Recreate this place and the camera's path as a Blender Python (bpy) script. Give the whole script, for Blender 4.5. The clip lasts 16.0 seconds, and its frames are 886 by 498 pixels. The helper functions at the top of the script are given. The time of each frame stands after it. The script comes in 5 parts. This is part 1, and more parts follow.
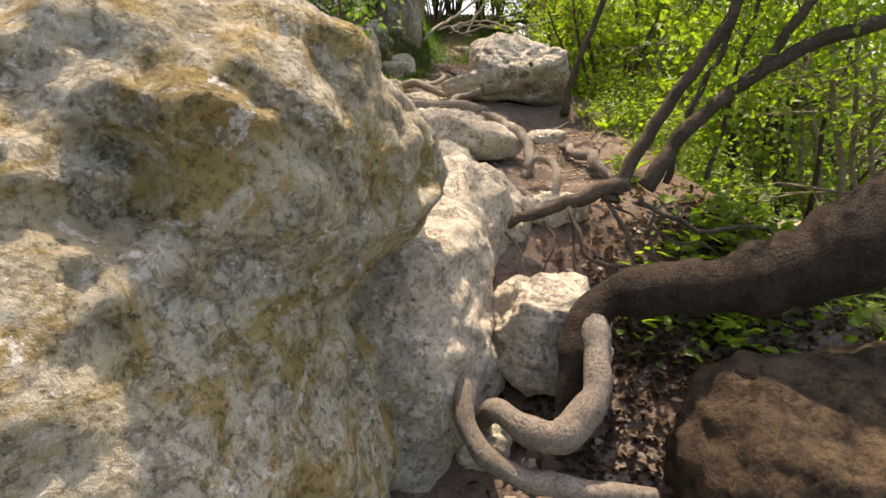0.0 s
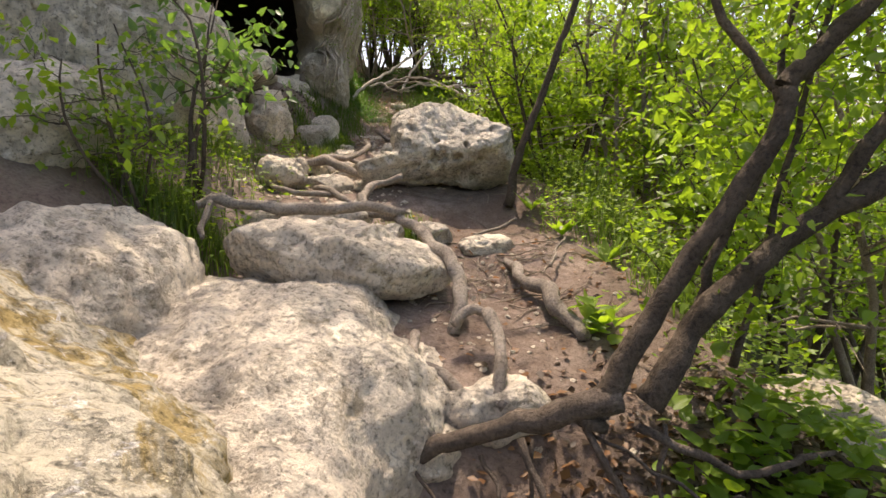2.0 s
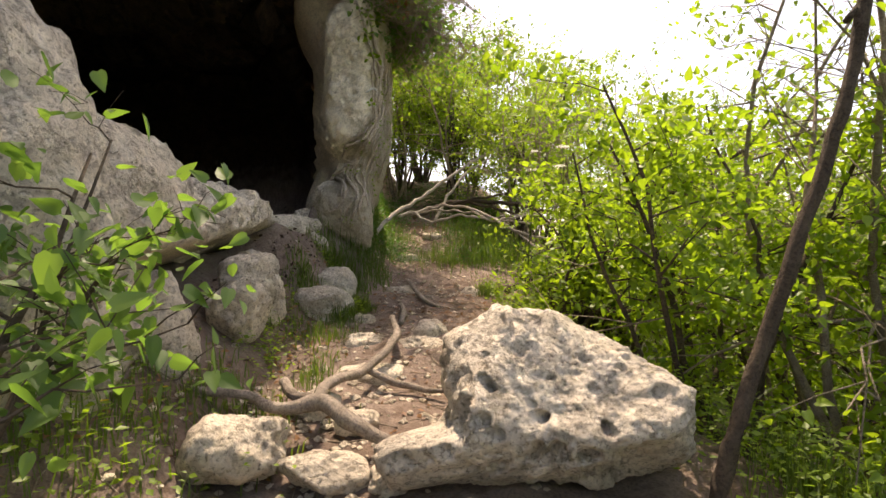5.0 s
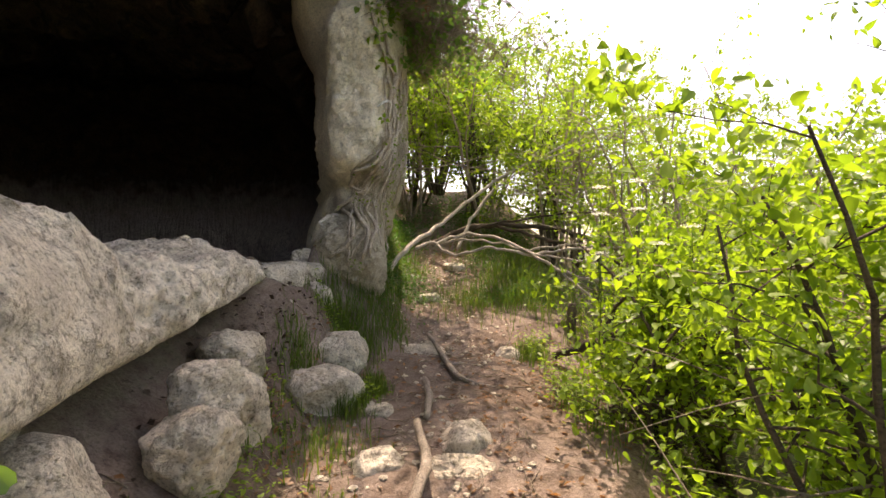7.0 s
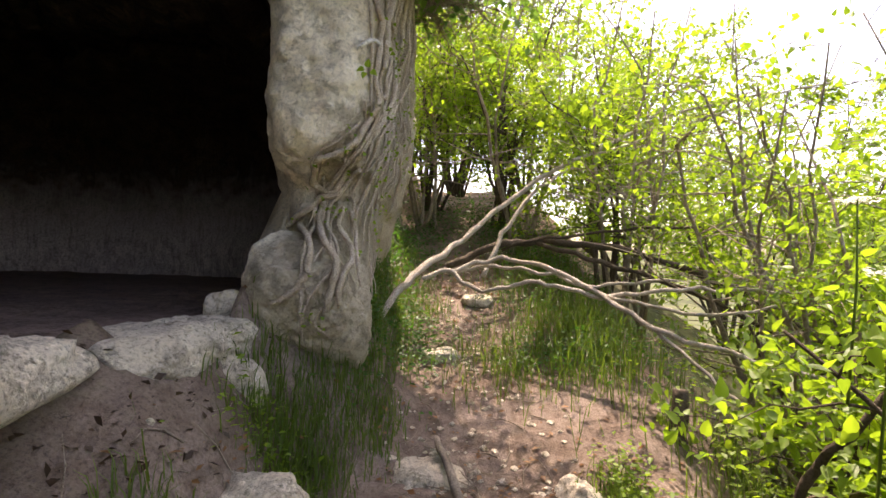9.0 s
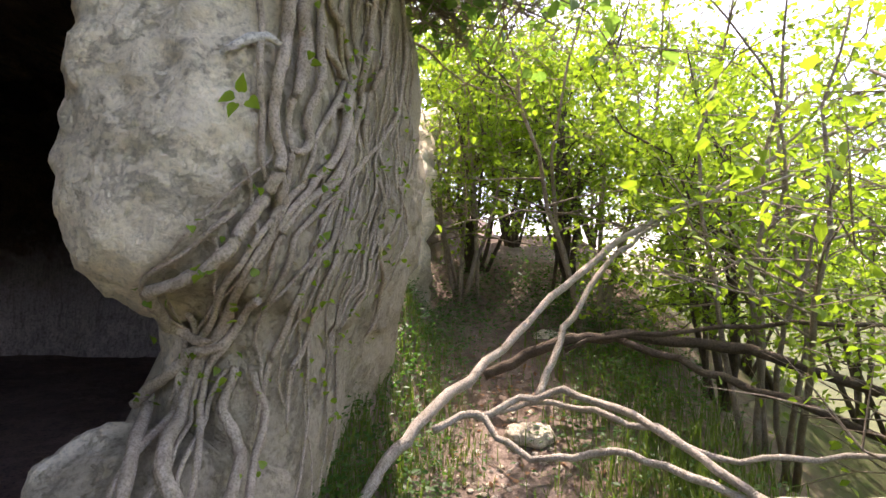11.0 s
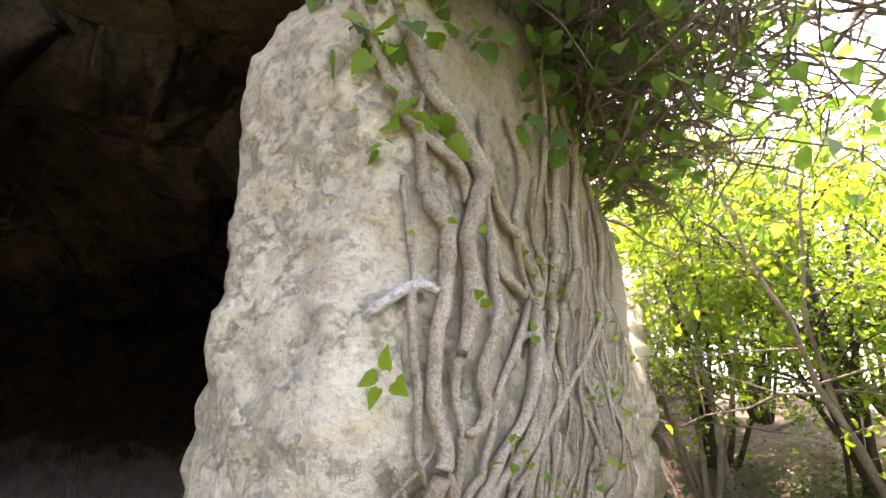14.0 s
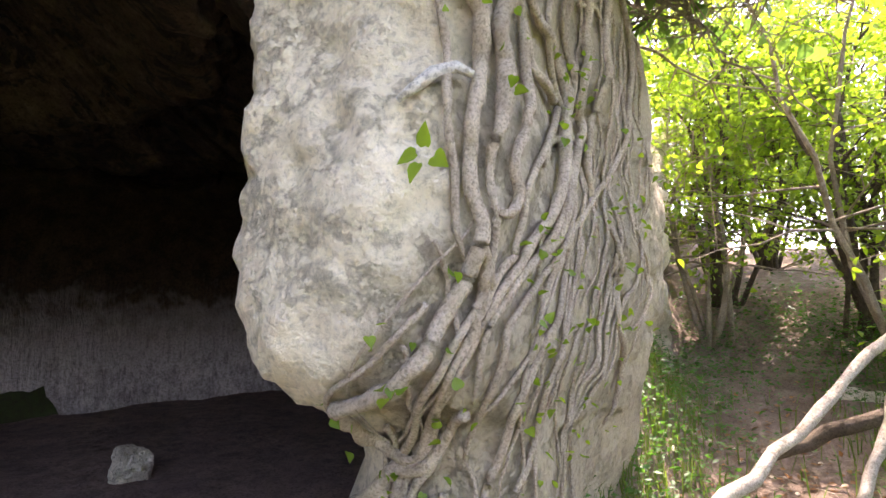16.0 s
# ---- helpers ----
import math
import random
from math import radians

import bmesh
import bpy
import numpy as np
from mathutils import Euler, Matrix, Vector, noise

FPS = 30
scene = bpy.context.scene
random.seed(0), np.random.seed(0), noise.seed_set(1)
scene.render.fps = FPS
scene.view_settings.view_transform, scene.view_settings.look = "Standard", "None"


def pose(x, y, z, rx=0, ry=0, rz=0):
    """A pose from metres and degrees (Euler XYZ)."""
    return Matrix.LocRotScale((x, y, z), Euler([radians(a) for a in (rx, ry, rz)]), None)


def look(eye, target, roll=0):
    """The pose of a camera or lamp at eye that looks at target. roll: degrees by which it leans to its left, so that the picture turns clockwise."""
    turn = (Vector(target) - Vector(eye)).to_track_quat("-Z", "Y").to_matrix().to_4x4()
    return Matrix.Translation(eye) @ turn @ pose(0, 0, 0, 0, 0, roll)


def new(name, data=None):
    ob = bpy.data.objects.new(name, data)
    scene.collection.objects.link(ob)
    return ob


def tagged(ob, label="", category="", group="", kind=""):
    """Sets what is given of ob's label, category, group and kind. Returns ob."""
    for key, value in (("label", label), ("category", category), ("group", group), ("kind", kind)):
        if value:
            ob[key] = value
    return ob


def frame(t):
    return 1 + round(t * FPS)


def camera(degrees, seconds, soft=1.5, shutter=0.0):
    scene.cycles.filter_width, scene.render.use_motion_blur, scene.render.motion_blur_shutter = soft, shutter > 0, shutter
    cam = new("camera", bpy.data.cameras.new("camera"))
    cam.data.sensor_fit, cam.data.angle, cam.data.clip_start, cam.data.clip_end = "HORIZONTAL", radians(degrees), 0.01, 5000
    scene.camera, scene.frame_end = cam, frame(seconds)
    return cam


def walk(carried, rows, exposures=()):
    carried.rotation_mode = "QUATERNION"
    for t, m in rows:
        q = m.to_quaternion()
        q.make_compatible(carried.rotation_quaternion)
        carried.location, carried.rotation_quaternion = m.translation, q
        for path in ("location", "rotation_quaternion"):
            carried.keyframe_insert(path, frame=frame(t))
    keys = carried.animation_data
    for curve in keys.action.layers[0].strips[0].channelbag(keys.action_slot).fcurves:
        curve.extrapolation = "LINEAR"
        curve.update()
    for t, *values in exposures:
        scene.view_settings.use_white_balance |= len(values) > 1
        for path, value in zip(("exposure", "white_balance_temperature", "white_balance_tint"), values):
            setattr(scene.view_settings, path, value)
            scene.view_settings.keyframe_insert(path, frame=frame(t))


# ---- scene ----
cam = camera(80.13, 16.0)
# seconds, place in metres, turn in degrees
PATH = [
    (0.0, 0.022, 0.081, 1.578, 76.1, 0.32, 0.13),
    (0.5, 0.064, 0.342, 1.471, 79.06, 0.67, -2.44),
    (1.0, 0.198, 0.712, 1.734, 79.16, 0.28, -3.8),
    (1.5, 0.228, 0.795, 1.917, 79.28, 0.41, -4.78),
    (2.0, 0.247, 1.123, 1.885, 80.59, 0.27, -5.42),
    (2.5, 0.26, 1.5, 1.976, 84.62, 0.21, -5.71),
    (3.0, 0.353, 1.994, 1.985, 86.13, 0.35, -5.67),
    (3.5, 0.316, 2.179, 2.255, 86.34, 0.12, -5.29),
    (4.0, 0.194, 2.46, 2.32, 87.37, 0.21, -4.38),
    (4.5, 0.153, 2.649, 2.447, 88.12, -0.02, -3.35),
    (5.0, 0.13, 2.96, 2.512, 90.87, -0.4, -3.12),
    (5.2, 0.153, 3.015, 2.599, 91.45, -0.53, -3.04),
    (7.3, -0.04, 4.287, 2.967, 90.28, -0.13, -1.99),
    (7.5, -0.079, 4.547, 3.004, 90.01, -0.22, -1.94),
    (8.0, -0.141, 4.924, 3.196, 89.42, -0.33, -1.6),
    (8.2, -0.126, 5.089, 3.169, 89.42, -0.74, -1.39),
    (10.3, 0.336, 6.637, 3.436, 92.66, -0.25, 2.93),
    (10.5, 0.34, 6.764, 3.505, 92.67, -0.03, 3.84),
    (11.0, 0.254, 7.153, 3.644, 93.59, -0.04, 6.97),
    (11.5, 0.285, 7.395, 3.921, 99.14, 0.8, 8.84),
    (12.0, 0.259, 7.451, 4.035, 110.79, 0.95, 14.57),
    (12.5, 0.224, 7.442, 4.049, 113.98, 0.57, 21.48),
    (13.0, 0.188, 7.449, 4.031, 114.88, 0.93, 25.47),
    (13.5, 0.17, 7.498, 3.969, 113.94, 1.06, 27.81),
    (14.0, 0.164, 7.514, 3.933, 110.95, 1.29, 28.78),
    (14.5, 0.157, 7.524, 3.899, 107.43, 1.41, 29.29),
    (15.0, 0.15, 7.525, 3.851, 103.39, 1.49, 29.61),
    (15.5, 0.131, 7.513, 3.822, 99.38, 1.52, 30.0),
    (16.0, 0.116, 7.512, 3.795, 96.53, 1.69, 30.26),
]
walk(cam, [(t, pose(x, y, z, rx, ry, rz)) for t, x, y, z, rx, ry, rz in PATH],
     exposures=[(0.0, 1.38, 8000, 18), (0.5, 1.62, 8200, 19), (1.0, 1.52, 7600, 19), (1.5, 1.32, 7300, 20), (2.5, 1.28, 8000, 20), (5.0, 1.4, 8400, 22), (8.2, 1.9, 8200, 25), (10.5, 2.1, 7100, 28), (11.5, 2.1, 7200, 28), (12.0, 1.92, 8400, 26), (12.5, 2.35, 8000, 28), (13.0, 2.8, 7700, 30), (14.0, 3.1, 7400, 31), (16.0, 3.1, 7150, 31)])

# ---- light ----
SUN_AZ, SUN_EL = 2.0, 66.0          # degrees right of +y, above the horizon
world = bpy.data.worlds.new("world")
scene.world = world
world.use_nodes = True
wn = world.node_tree
wn.nodes.clear()
sky = wn.nodes.new("ShaderNodeTexSky")
sky.sky_type, sky.sun_disc = "NISHITA", False
sky.sun_elevation, sky.sun_rotation = radians(SUN_EL), radians(SUN_AZ)
sky.dust_density, sky.air_density = 3.0, 1.0
bg = wn.nodes.new("ShaderNodeBackground")
bg.inputs["Strength"].default_value = 0.15
wo = wn.nodes.new("ShaderNodeOutputWorld")
wn.links.new(sky.outputs[0], bg.inputs[0])
wn.links.new(bg.outputs[0], wo.inputs[0])
sun_data = bpy.data.lights.new("sun", "SUN")
sun_data.energy, sun_data.angle, sun_data.color = 2.7, radians(0.6), (1.0, 0.95, 0.86)
sun = new("sun", sun_data)
sx, sy, sz = math.sin(radians(SUN_AZ)) * math.cos(radians(SUN_EL)), math.cos(radians(SUN_AZ)) * math.cos(radians(SUN_EL)), math.sin(radians(SUN_EL))
sun.matrix_world = look((8 + sx * 30, 8 + sy * 30, sz * 30), (8, 8, 0))


# ---- materials ----
def mat(name):
    m = bpy.data.materials.new(name)
    m.use_nodes = True
    nt = m.node_tree
    b = nt.nodes["Principled BSDF"]
    return m, nt, b


def tex(nt, kind, scale, detail=6.0, rough=0.6, coord=None, **kw):
    n = nt.nodes.new("ShaderNodeTex" + kind)
    n.inputs["Scale"].default_value = scale
    if "Detail" in n.inputs:
        n.inputs["Detail"].default_value = detail
    if "Roughness" in n.inputs:
        n.inputs["Roughness"].default_value = rough
    if coord is not None:
        nt.links.new(coord, n.inputs["Vector"])
    return n


def ramp(nt, src, stops):
    r = nt.nodes.new("ShaderNodeValToRGB")
    while len(r.color_ramp.elements) < len(stops):
        r.color_ramp.elements.new(0.5)
    for e, (p, c) in zip(r.color_ramp.elements, stops):
        e.position = p
        e.color = (*c, 1) if isinstance(c, tuple) else (c, c, c, 1)
    nt.links.new(src, r.inputs[0])
    return r.outputs[0]


def mix(nt, fac, a, b, mode="MIX"):
    n = nt.nodes.new("ShaderNodeMix")
    n.data_type, n.blend_type = "RGBA", mode
    for sock, v in ((n.inputs[0], fac), (n.inputs[6], a), (n.inputs[7], b)):
        if isinstance(v, bpy.types.NodeSocket):
            nt.links.new(v, sock)
        elif isinstance(v, tuple):
            sock.default_value = (*v, 1)
        else:
            sock.default_value = v
    return n.outputs[2]


def math_node(nt, op, a, b):
    n = nt.nodes.new("ShaderNodeMath")
    n.operation = op
    for sock, v in ((n.inputs[0], a), (n.inputs[1], b)):
        if isinstance(v, bpy.types.NodeSocket):
            nt.links.new(v, sock)
        else:
            sock.default_value = v
    return n.outputs[0]


def bump(nt, b, height, strength, dist):
    n = nt.nodes.new("ShaderNodeBump")
    n.inputs["Strength"].default_value, n.inputs["Distance"].default_value = strength, dist
    nt.links.new(height, n.inputs["Height"])
    nt.links.new(n.outputs[0], b.inputs["Normal"])


def position(nt):
    return nt.nodes.new("ShaderNodeNewGeometry").outputs["Position"]


def stone(name, light, dark, stain=None, stain_at=0.55, lichen=None, lichen_at=0.6, pit=0.0, rough=0.92, crust=None, grime=0.6, speck_low=0.35, ivy_dirt_shade=None):
    """Weathered limestone: pale body, grey weathering, stains, lichen crusts, hairline cracks and small pits."""
    m, nt, b = mat(name)
    p = position(nt)
    big = tex(nt, "Noise", 1.7, 7, 0.62, p)
    mid = tex(nt, "Noise", 9.0, 8, 0.68, p)
    fine = tex(nt, "Noise", 60.0, 6, 0.72, p)
    col = mix(nt, ramp(nt, big.outputs[0], [(0.35, 0.0), (0.65, 1.0)]), dark, light)
    col = mix(nt, ramp(nt, mid.outputs[0], [(0.36, grime), (0.56, 0.0)]), col, tuple(0.55 * v for v in dark))
    if crust:
        s = tex(nt, "Noise", 2.6, 9, 0.68, p)
        s.inputs["Distortion"].default_value = 1.2
        col = mix(nt, ramp(nt, s.outputs[0], [(0.44, 0.0), (0.49, 0.85)]), col, crust)
    if stain:
        s = tex(nt, "Noise", 4.3, 9, 0.72, p)
        s.inputs["Distortion"].default_value = 0.8
        col = mix(nt, ramp(nt, s.outputs[0], [(stain_at, 0.0), (stain_at + 0.07, 0.85)]), col, stain)
    if lichen:
        s = tex(nt, "Noise", 15.0, 9, 0.75, p)
        s.inputs["Distortion"].default_value = 0.5
        col = mix(nt, ramp(nt, s.outputs[0], [(lichen_at, 0.0), (lichen_at + 0.04, 0.92)]), col, lichen)
    # dirt behind the ivy, and shade between its stems painted into the same colour
    if ivy_dirt_shade:
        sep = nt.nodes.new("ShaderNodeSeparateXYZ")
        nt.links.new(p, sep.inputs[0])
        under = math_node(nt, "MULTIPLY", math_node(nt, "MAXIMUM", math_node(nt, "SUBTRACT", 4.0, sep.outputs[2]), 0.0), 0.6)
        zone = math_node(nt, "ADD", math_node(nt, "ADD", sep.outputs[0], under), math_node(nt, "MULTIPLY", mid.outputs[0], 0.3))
        col = mix(nt, ramp(nt, math_node(nt, "ADD", zone, 0.6), [(0.4, 0.0), (0.5, 0.8)]), col, ivy_dirt_shade)
    cr = tex(nt, "Noise", 3.4, 10, 0.75, p)
    crack = ramp(nt, cr.outputs[0], [(0.486, 1.0), (0.5, 0.45), (0.514, 1.0)])
    col = mix(nt, 0.3, col, crack, "MULTIPLY")
    speck = ramp(nt, fine.outputs[0], [(0.33, speck_low), (0.48, 1.0), (0.72, 1.18)])
    col = mix(nt, 1.0, col, speck, "MULTIPLY")
    nt.links.new(col, b.inputs["Base Color"])
    b.inputs["Roughness"].default_value = rough
    b.inputs["Specular IOR Level"].default_value = 0.25
    h = math_node(nt, "ADD", math_node(nt, "MULTIPLY", mid.outputs[0], 1.0), math_node(nt, "MULTIPLY", fine.outputs[0], 0.4))
    h = math_node(nt, "ADD", h, math_node(nt, "MULTIPLY", crack, 0.25))
    if pit:
        v = tex(nt, "Voronoi", 26.0, coord=p)
        pits = ramp(nt, v.outputs["Distance"], [(0.1, 0.0), (0.32, 1.0)])
        h = math_node(nt, "ADD", h, math_node(nt, "MULTIPLY", pits, pit))
    bump(nt, b, h, 0.95, 0.046)
    return m


def cave_mat(name):
    """Cave wall: scraped rock with slanting tool marks, painted as lit near the floor and shaded above a ragged edge.
    """
    m, nt, b = mat(name)
    p = position(nt)
    mid, fine = tex(nt, "Noise", 5.0, 8, 0.7, p), tex(nt, "Noise", 40.0, 6, 0.7, p)
    mp = nt.nodes.new("ShaderNodeMapping")
    mp.inputs["Rotation"].default_value = (0.85, 0.25, 0.0)
    mp.inputs["Scale"].default_value = (1.0, 1.0, 0.12)
    nt.links.new(p, mp.inputs["Vector"])
    marks = tex(nt, "Noise", 26.0, 4, 0.6, mp.outputs[0])
    pale = mix(nt, ramp(nt, mid.outputs[0], [(0.35, 0.0), (0.65, 1.0)]), (0.34, 0.29, 0.275), (0.6, 0.52, 0.49))
    pale = mix(nt, ramp(nt, marks.outputs[0], [(0.36, 0.6), (0.52, 0.0)]), pale, (0.2, 0.165, 0.155))
    # near-black colour paints the shade of the upper wall, mixed in by height
    roof_shade = mix(nt, ramp(nt, mid.outputs[0], [(0.4, 0.0), (0.68, 1.0)]), (0.022, 0.016, 0.012), (0.075, 0.048, 0.03))
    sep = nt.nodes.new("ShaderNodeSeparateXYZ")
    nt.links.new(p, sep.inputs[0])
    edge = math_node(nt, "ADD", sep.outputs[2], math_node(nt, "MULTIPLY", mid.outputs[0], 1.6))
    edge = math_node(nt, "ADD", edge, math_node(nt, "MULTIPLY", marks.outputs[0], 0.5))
    col = mix(nt, ramp(nt, math_node(nt, "MULTIPLY", edge, 0.17), [(0.74, 0.0), (0.88, 1.0)]), pale, roof_shade)
    nt.links.new(mix(nt, 1.0, col, ramp(nt, fine.outputs[0], [(0.32, 0.55), (0.55, 1.05)]), "MULTIPLY"), b.inputs["Base Color"])
    b.inputs["Roughness"].default_value = 0.9
    b.inputs["Specular IOR Level"].default_value = 0.2
    bump(nt, b, math_node(nt, "ADD", mid.outputs[0], math_node(nt, "MULTIPLY", marks.outputs[0], 0.6)), 0.9, 0.05)
    return m


def ground_mat(name):
    """Soil on the path, greener and litter-strewn cover away from it, woods in the distance."""
    m, nt, b = mat(name)
    p = position(nt)
    big, mid, fine = tex(nt, "Noise", 1.3, 6, 0.6, p), tex(nt, "Noise", 11.0, 9, 0.7, p), tex(nt, "Noise", 75.0, 6, 0.75, p)
    col = mix(nt, ramp(nt, big.outputs[0], [(0.36, 0.0), (0.62, 1.0)]), (0.17, 0.125, 0.095), (0.3, 0.235, 0.19))
    col = mix(nt, ramp(nt, mid.outputs[0], [(0.35, 0.85), (0.58, 0.0)]), col, (0.13, 0.09, 0.065))
    col = mix(nt, 1.0, col, ramp(nt, fine.outputs[0], [(0.3, 0.45), (0.5, 1.0), (0.72, 1.25)]), "MULTIPLY")
    sep = nt.nodes.new("ShaderNodeSeparateXYZ")
    nt.links.new(p, sep.inputs[0])
    off = nt.nodes.new("ShaderNodeMath")
    off.operation = "ABSOLUTE"
    nt.links.new(math_node(nt, "SUBTRACT", sep.outputs[0], 0.35), off.inputs[0])
    away = math_node(nt, "ADD", off.outputs[0], math_node(nt, "MULTIPLY", mid.outputs[0], 0.9))
    patch = tex(nt, "Noise", 0.03, 8, 0.7, p)
    green = mix(nt, ramp(nt, patch.outputs[0], [(0.4, 0.0), (0.6, 1.0)]), (0.05, 0.075, 0.025), (0.12, 0.14, 0.05))
    green = mix(nt, ramp(nt, mid.outputs[0], [(0.4, 0.7), (0.6, 0.0)]), green, (0.06, 0.045, 0.03))
    wide = math_node(nt, "MULTIPLY", away, 0.22)
    col = mix(nt, ramp(nt, wide, [(0.4, 0.0), (0.6, 1.0)]), col, green)
    nt.links.new(col, b.inputs["Base Color"])
    b.inputs["Roughness"].default_value = 0.95
    b.inputs["Specular IOR Level"].default_value = 0.15
    bump(nt, b, math_node(nt, "ADD", mid.outputs[0], math_node(nt, "MULTIPLY", fine.outputs[0], 0.45)), 0.9, 0.03)
    return m


def leaf_mat(name, a, c, glow):
    """Thin leaf: colour varied leaf by leaf, light passing through."""
    m, nt, b = mat(name)
    g = nt.nodes.new("ShaderNodeNewGeometry")
    p = g.outputs["Position"]
    big = tex(nt, "Noise", 2.0, 3, 0.5, p)
    f = math_node(nt, "ADD", math_node(nt, "MULTIPLY", g.outputs["Random Per Island"], 0.7), math_node(nt, "MULTIPLY", big.outputs[0], 0.4))
    col = mix(nt, f, a, c)
    nt.links.new(col, b.inputs["Base Color"])
    b.inputs["Roughness"].default_value = 0.45
    b.inputs["Specular IOR Level"].default_value = 0.35
    tr = nt.nodes.new("ShaderNodeBsdfTranslucent")
    nt.links.new(mix(nt, 1.0, col, glow, "MULTIPLY"), tr.inputs["Color"])
    ms = nt.nodes.new("ShaderNodeMixShader")
    ms.inputs[0].default_value = 0.5
    nt.links.new(b.outputs[0], ms.inputs[1])
    nt.links.new(tr.outputs[0], ms.inputs[2])
    nt.links.new(ms.outputs[0], nt.nodes["Material Output"].inputs["Surface"])
    return m


def bark(name, a, c, scale=14.0, depth=0.012):
    m, nt, b = mat(name)
    p = position(nt)
    n1 = tex(nt, "Noise", scale, 8, 0.7, p)
    n2 = tex(nt, "Noise", scale * 7, 6, 0.7, p)
    n3 = tex(nt, "Noise", 3.0, 4, 0.6, p)
    col = mix(nt, ramp(nt, n1.outputs[0], [(0.35, 0.0), (0.65, 1.0)]), a, c)
    col = mix(nt, ramp(nt, n3.outputs[0], [(0.4, 0.0), (0.62, 0.45)]), col, tuple(0.55 * v for v in a))
    nt.links.new(mix(nt, 1.0, col, ramp(nt, n2.outputs[0], [(0.34, 0.5), (0.52, 1.0), (0.7, 1.15)]), "MULTIPLY"), b.inputs["Base Color"])
    b.inputs["Roughness"].default_value = 0.88
    b.inputs["Specular IOR Level"].default_value = 0.2
    bump(nt, b, math_node(nt, "ADD", n1.outputs[0], math_node(nt, "MULTIPLY", n2.outputs[0], 0.6)), 1.0, depth * 1.5)
    return m


LIMESTONE = stone("pale_limestone", (0.76, 0.675, 0.53), (0.6, 0.52, 0.4), stain=(0.36, 0.29, 0.19), stain_at=0.59, grime=0.42)
LICHEN_ROCK = stone("lichen_limestone", (0.6, 0.54, 0.4), (0.4, 0.335, 0.21), stain=(0.33, 0.235, 0.075), stain_at=0.495, lichen=(0.7, 0.67, 0.61), lichen_at=0.58, grime=0.65, crust=(0.52, 0.475, 0.365))
HOLEY = stone("pitted_limestone", (0.74, 0.67, 0.55), (0.58, 0.51, 0.4), stain=(0.42, 0.32, 0.2), stain_at=0.6, pit=0.6)
PILLAR_ROCK = stone("cream_limestone", (0.88, 0.785, 0.605), (0.76, 0.665, 0.49), stain=(0.54, 0.465, 0.345), stain_at=0.62, grime=0.2, speck_low=0.66, ivy_dirt_shade=(0.35, 0.295, 0.21))
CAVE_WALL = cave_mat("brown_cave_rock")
CAVE_ROCK = stone("dark_cave_rock", (0.2, 0.14, 0.088), (0.08, 0.056, 0.038), stain=(0.03, 0.025, 0.02), stain_at=0.5)
SOIL = ground_mat("trodden_soil")
CAVE_FLOOR = stone("cave_earth", (0.3, 0.21, 0.17), (0.22, 0.15, 0.125))
BROWN_ROCK = stone("earthy_rock", (0.15, 0.105, 0.06), (0.09, 0.06, 0.035), stain=(0.05, 0.035, 0.022), stain_at=0.52, lichen=(0.26, 0.22, 0.15), lichen_at=0.66)
ROOT = bark("root_bark", (0.24, 0.195, 0.15), (0.43, 0.37, 0.3))
BANK_ROOT = bark("bank_root_bark", (0.09, 0.068, 0.05), (0.21, 0.165, 0.125))
DARK_BARK = bark("dark_bark", (0.08, 0.06, 0.042), (0.16, 0.125, 0.09))
VINE = bark("ivy_stem_bark", (0.46, 0.37, 0.275), (0.7, 0.6, 0.47), 22.0)
LEAF = leaf_mat("shrub_leaf", (0.08, 0.155, 0.022), (0.185, 0.27, 0.038), (2.4, 2.35, 0.85))
LEAF_SHADED = leaf_mat("shaded_herb_leaf", (0.03, 0.085, 0.02), (0.06, 0.14, 0.03), (1.6, 1.9, 0.7))
LEAF_IVY = leaf_mat("ivy_leaf_green", (0.055, 0.115, 0.035), (0.12, 0.2, 0.06), (2.4, 2.5, 1.0))
DRY_LEAF = leaf_mat("dry_leaf", (0.2, 0.1, 0.045), (0.3, 0.18, 0.09), (1.2, 1.0, 0.7))
PETAL = leaf_mat("white_petal", (0.7, 0.7, 0.62), (0.8, 0.8, 0.74), (1.0, 1.0, 0.95))
YELLOW = leaf_mat("yellow_petal", (0.75, 0.55, 0.02), (0.85, 0.65, 0.03), (1.0, 1.0, 0.6))
SHADE_LEAF = leaf_mat("dark_shade_leaf", (0.035, 0.022, 0.014), (0.09, 0.06, 0.035), (0.8, 0.7, 0.5))
STUB_WOOD = bark("bleached_stub_wood", (0.74, 0.7, 0.62), (0.84, 0.81, 0.74), 18.0)
PALE_WOOD = bark("bleached_wood", (0.42, 0.36, 0.28), (0.6, 0.54, 0.45), 18.0)
TWIG = bark("ivy_twig_bark", (0.27, 0.21, 0.15), (0.46, 0.39, 0.3), 25.0)
TRUNK = bark("leaning_trunk_bark", (0.045, 0.033, 0.023), (0.12, 0.088, 0.062), 16.0, 0.04)
GRASS = leaf_mat("grass_blade", (0.06, 0.11, 0.02), (0.12, 0.17, 0.04), (1.6, 1.7, 0.7))


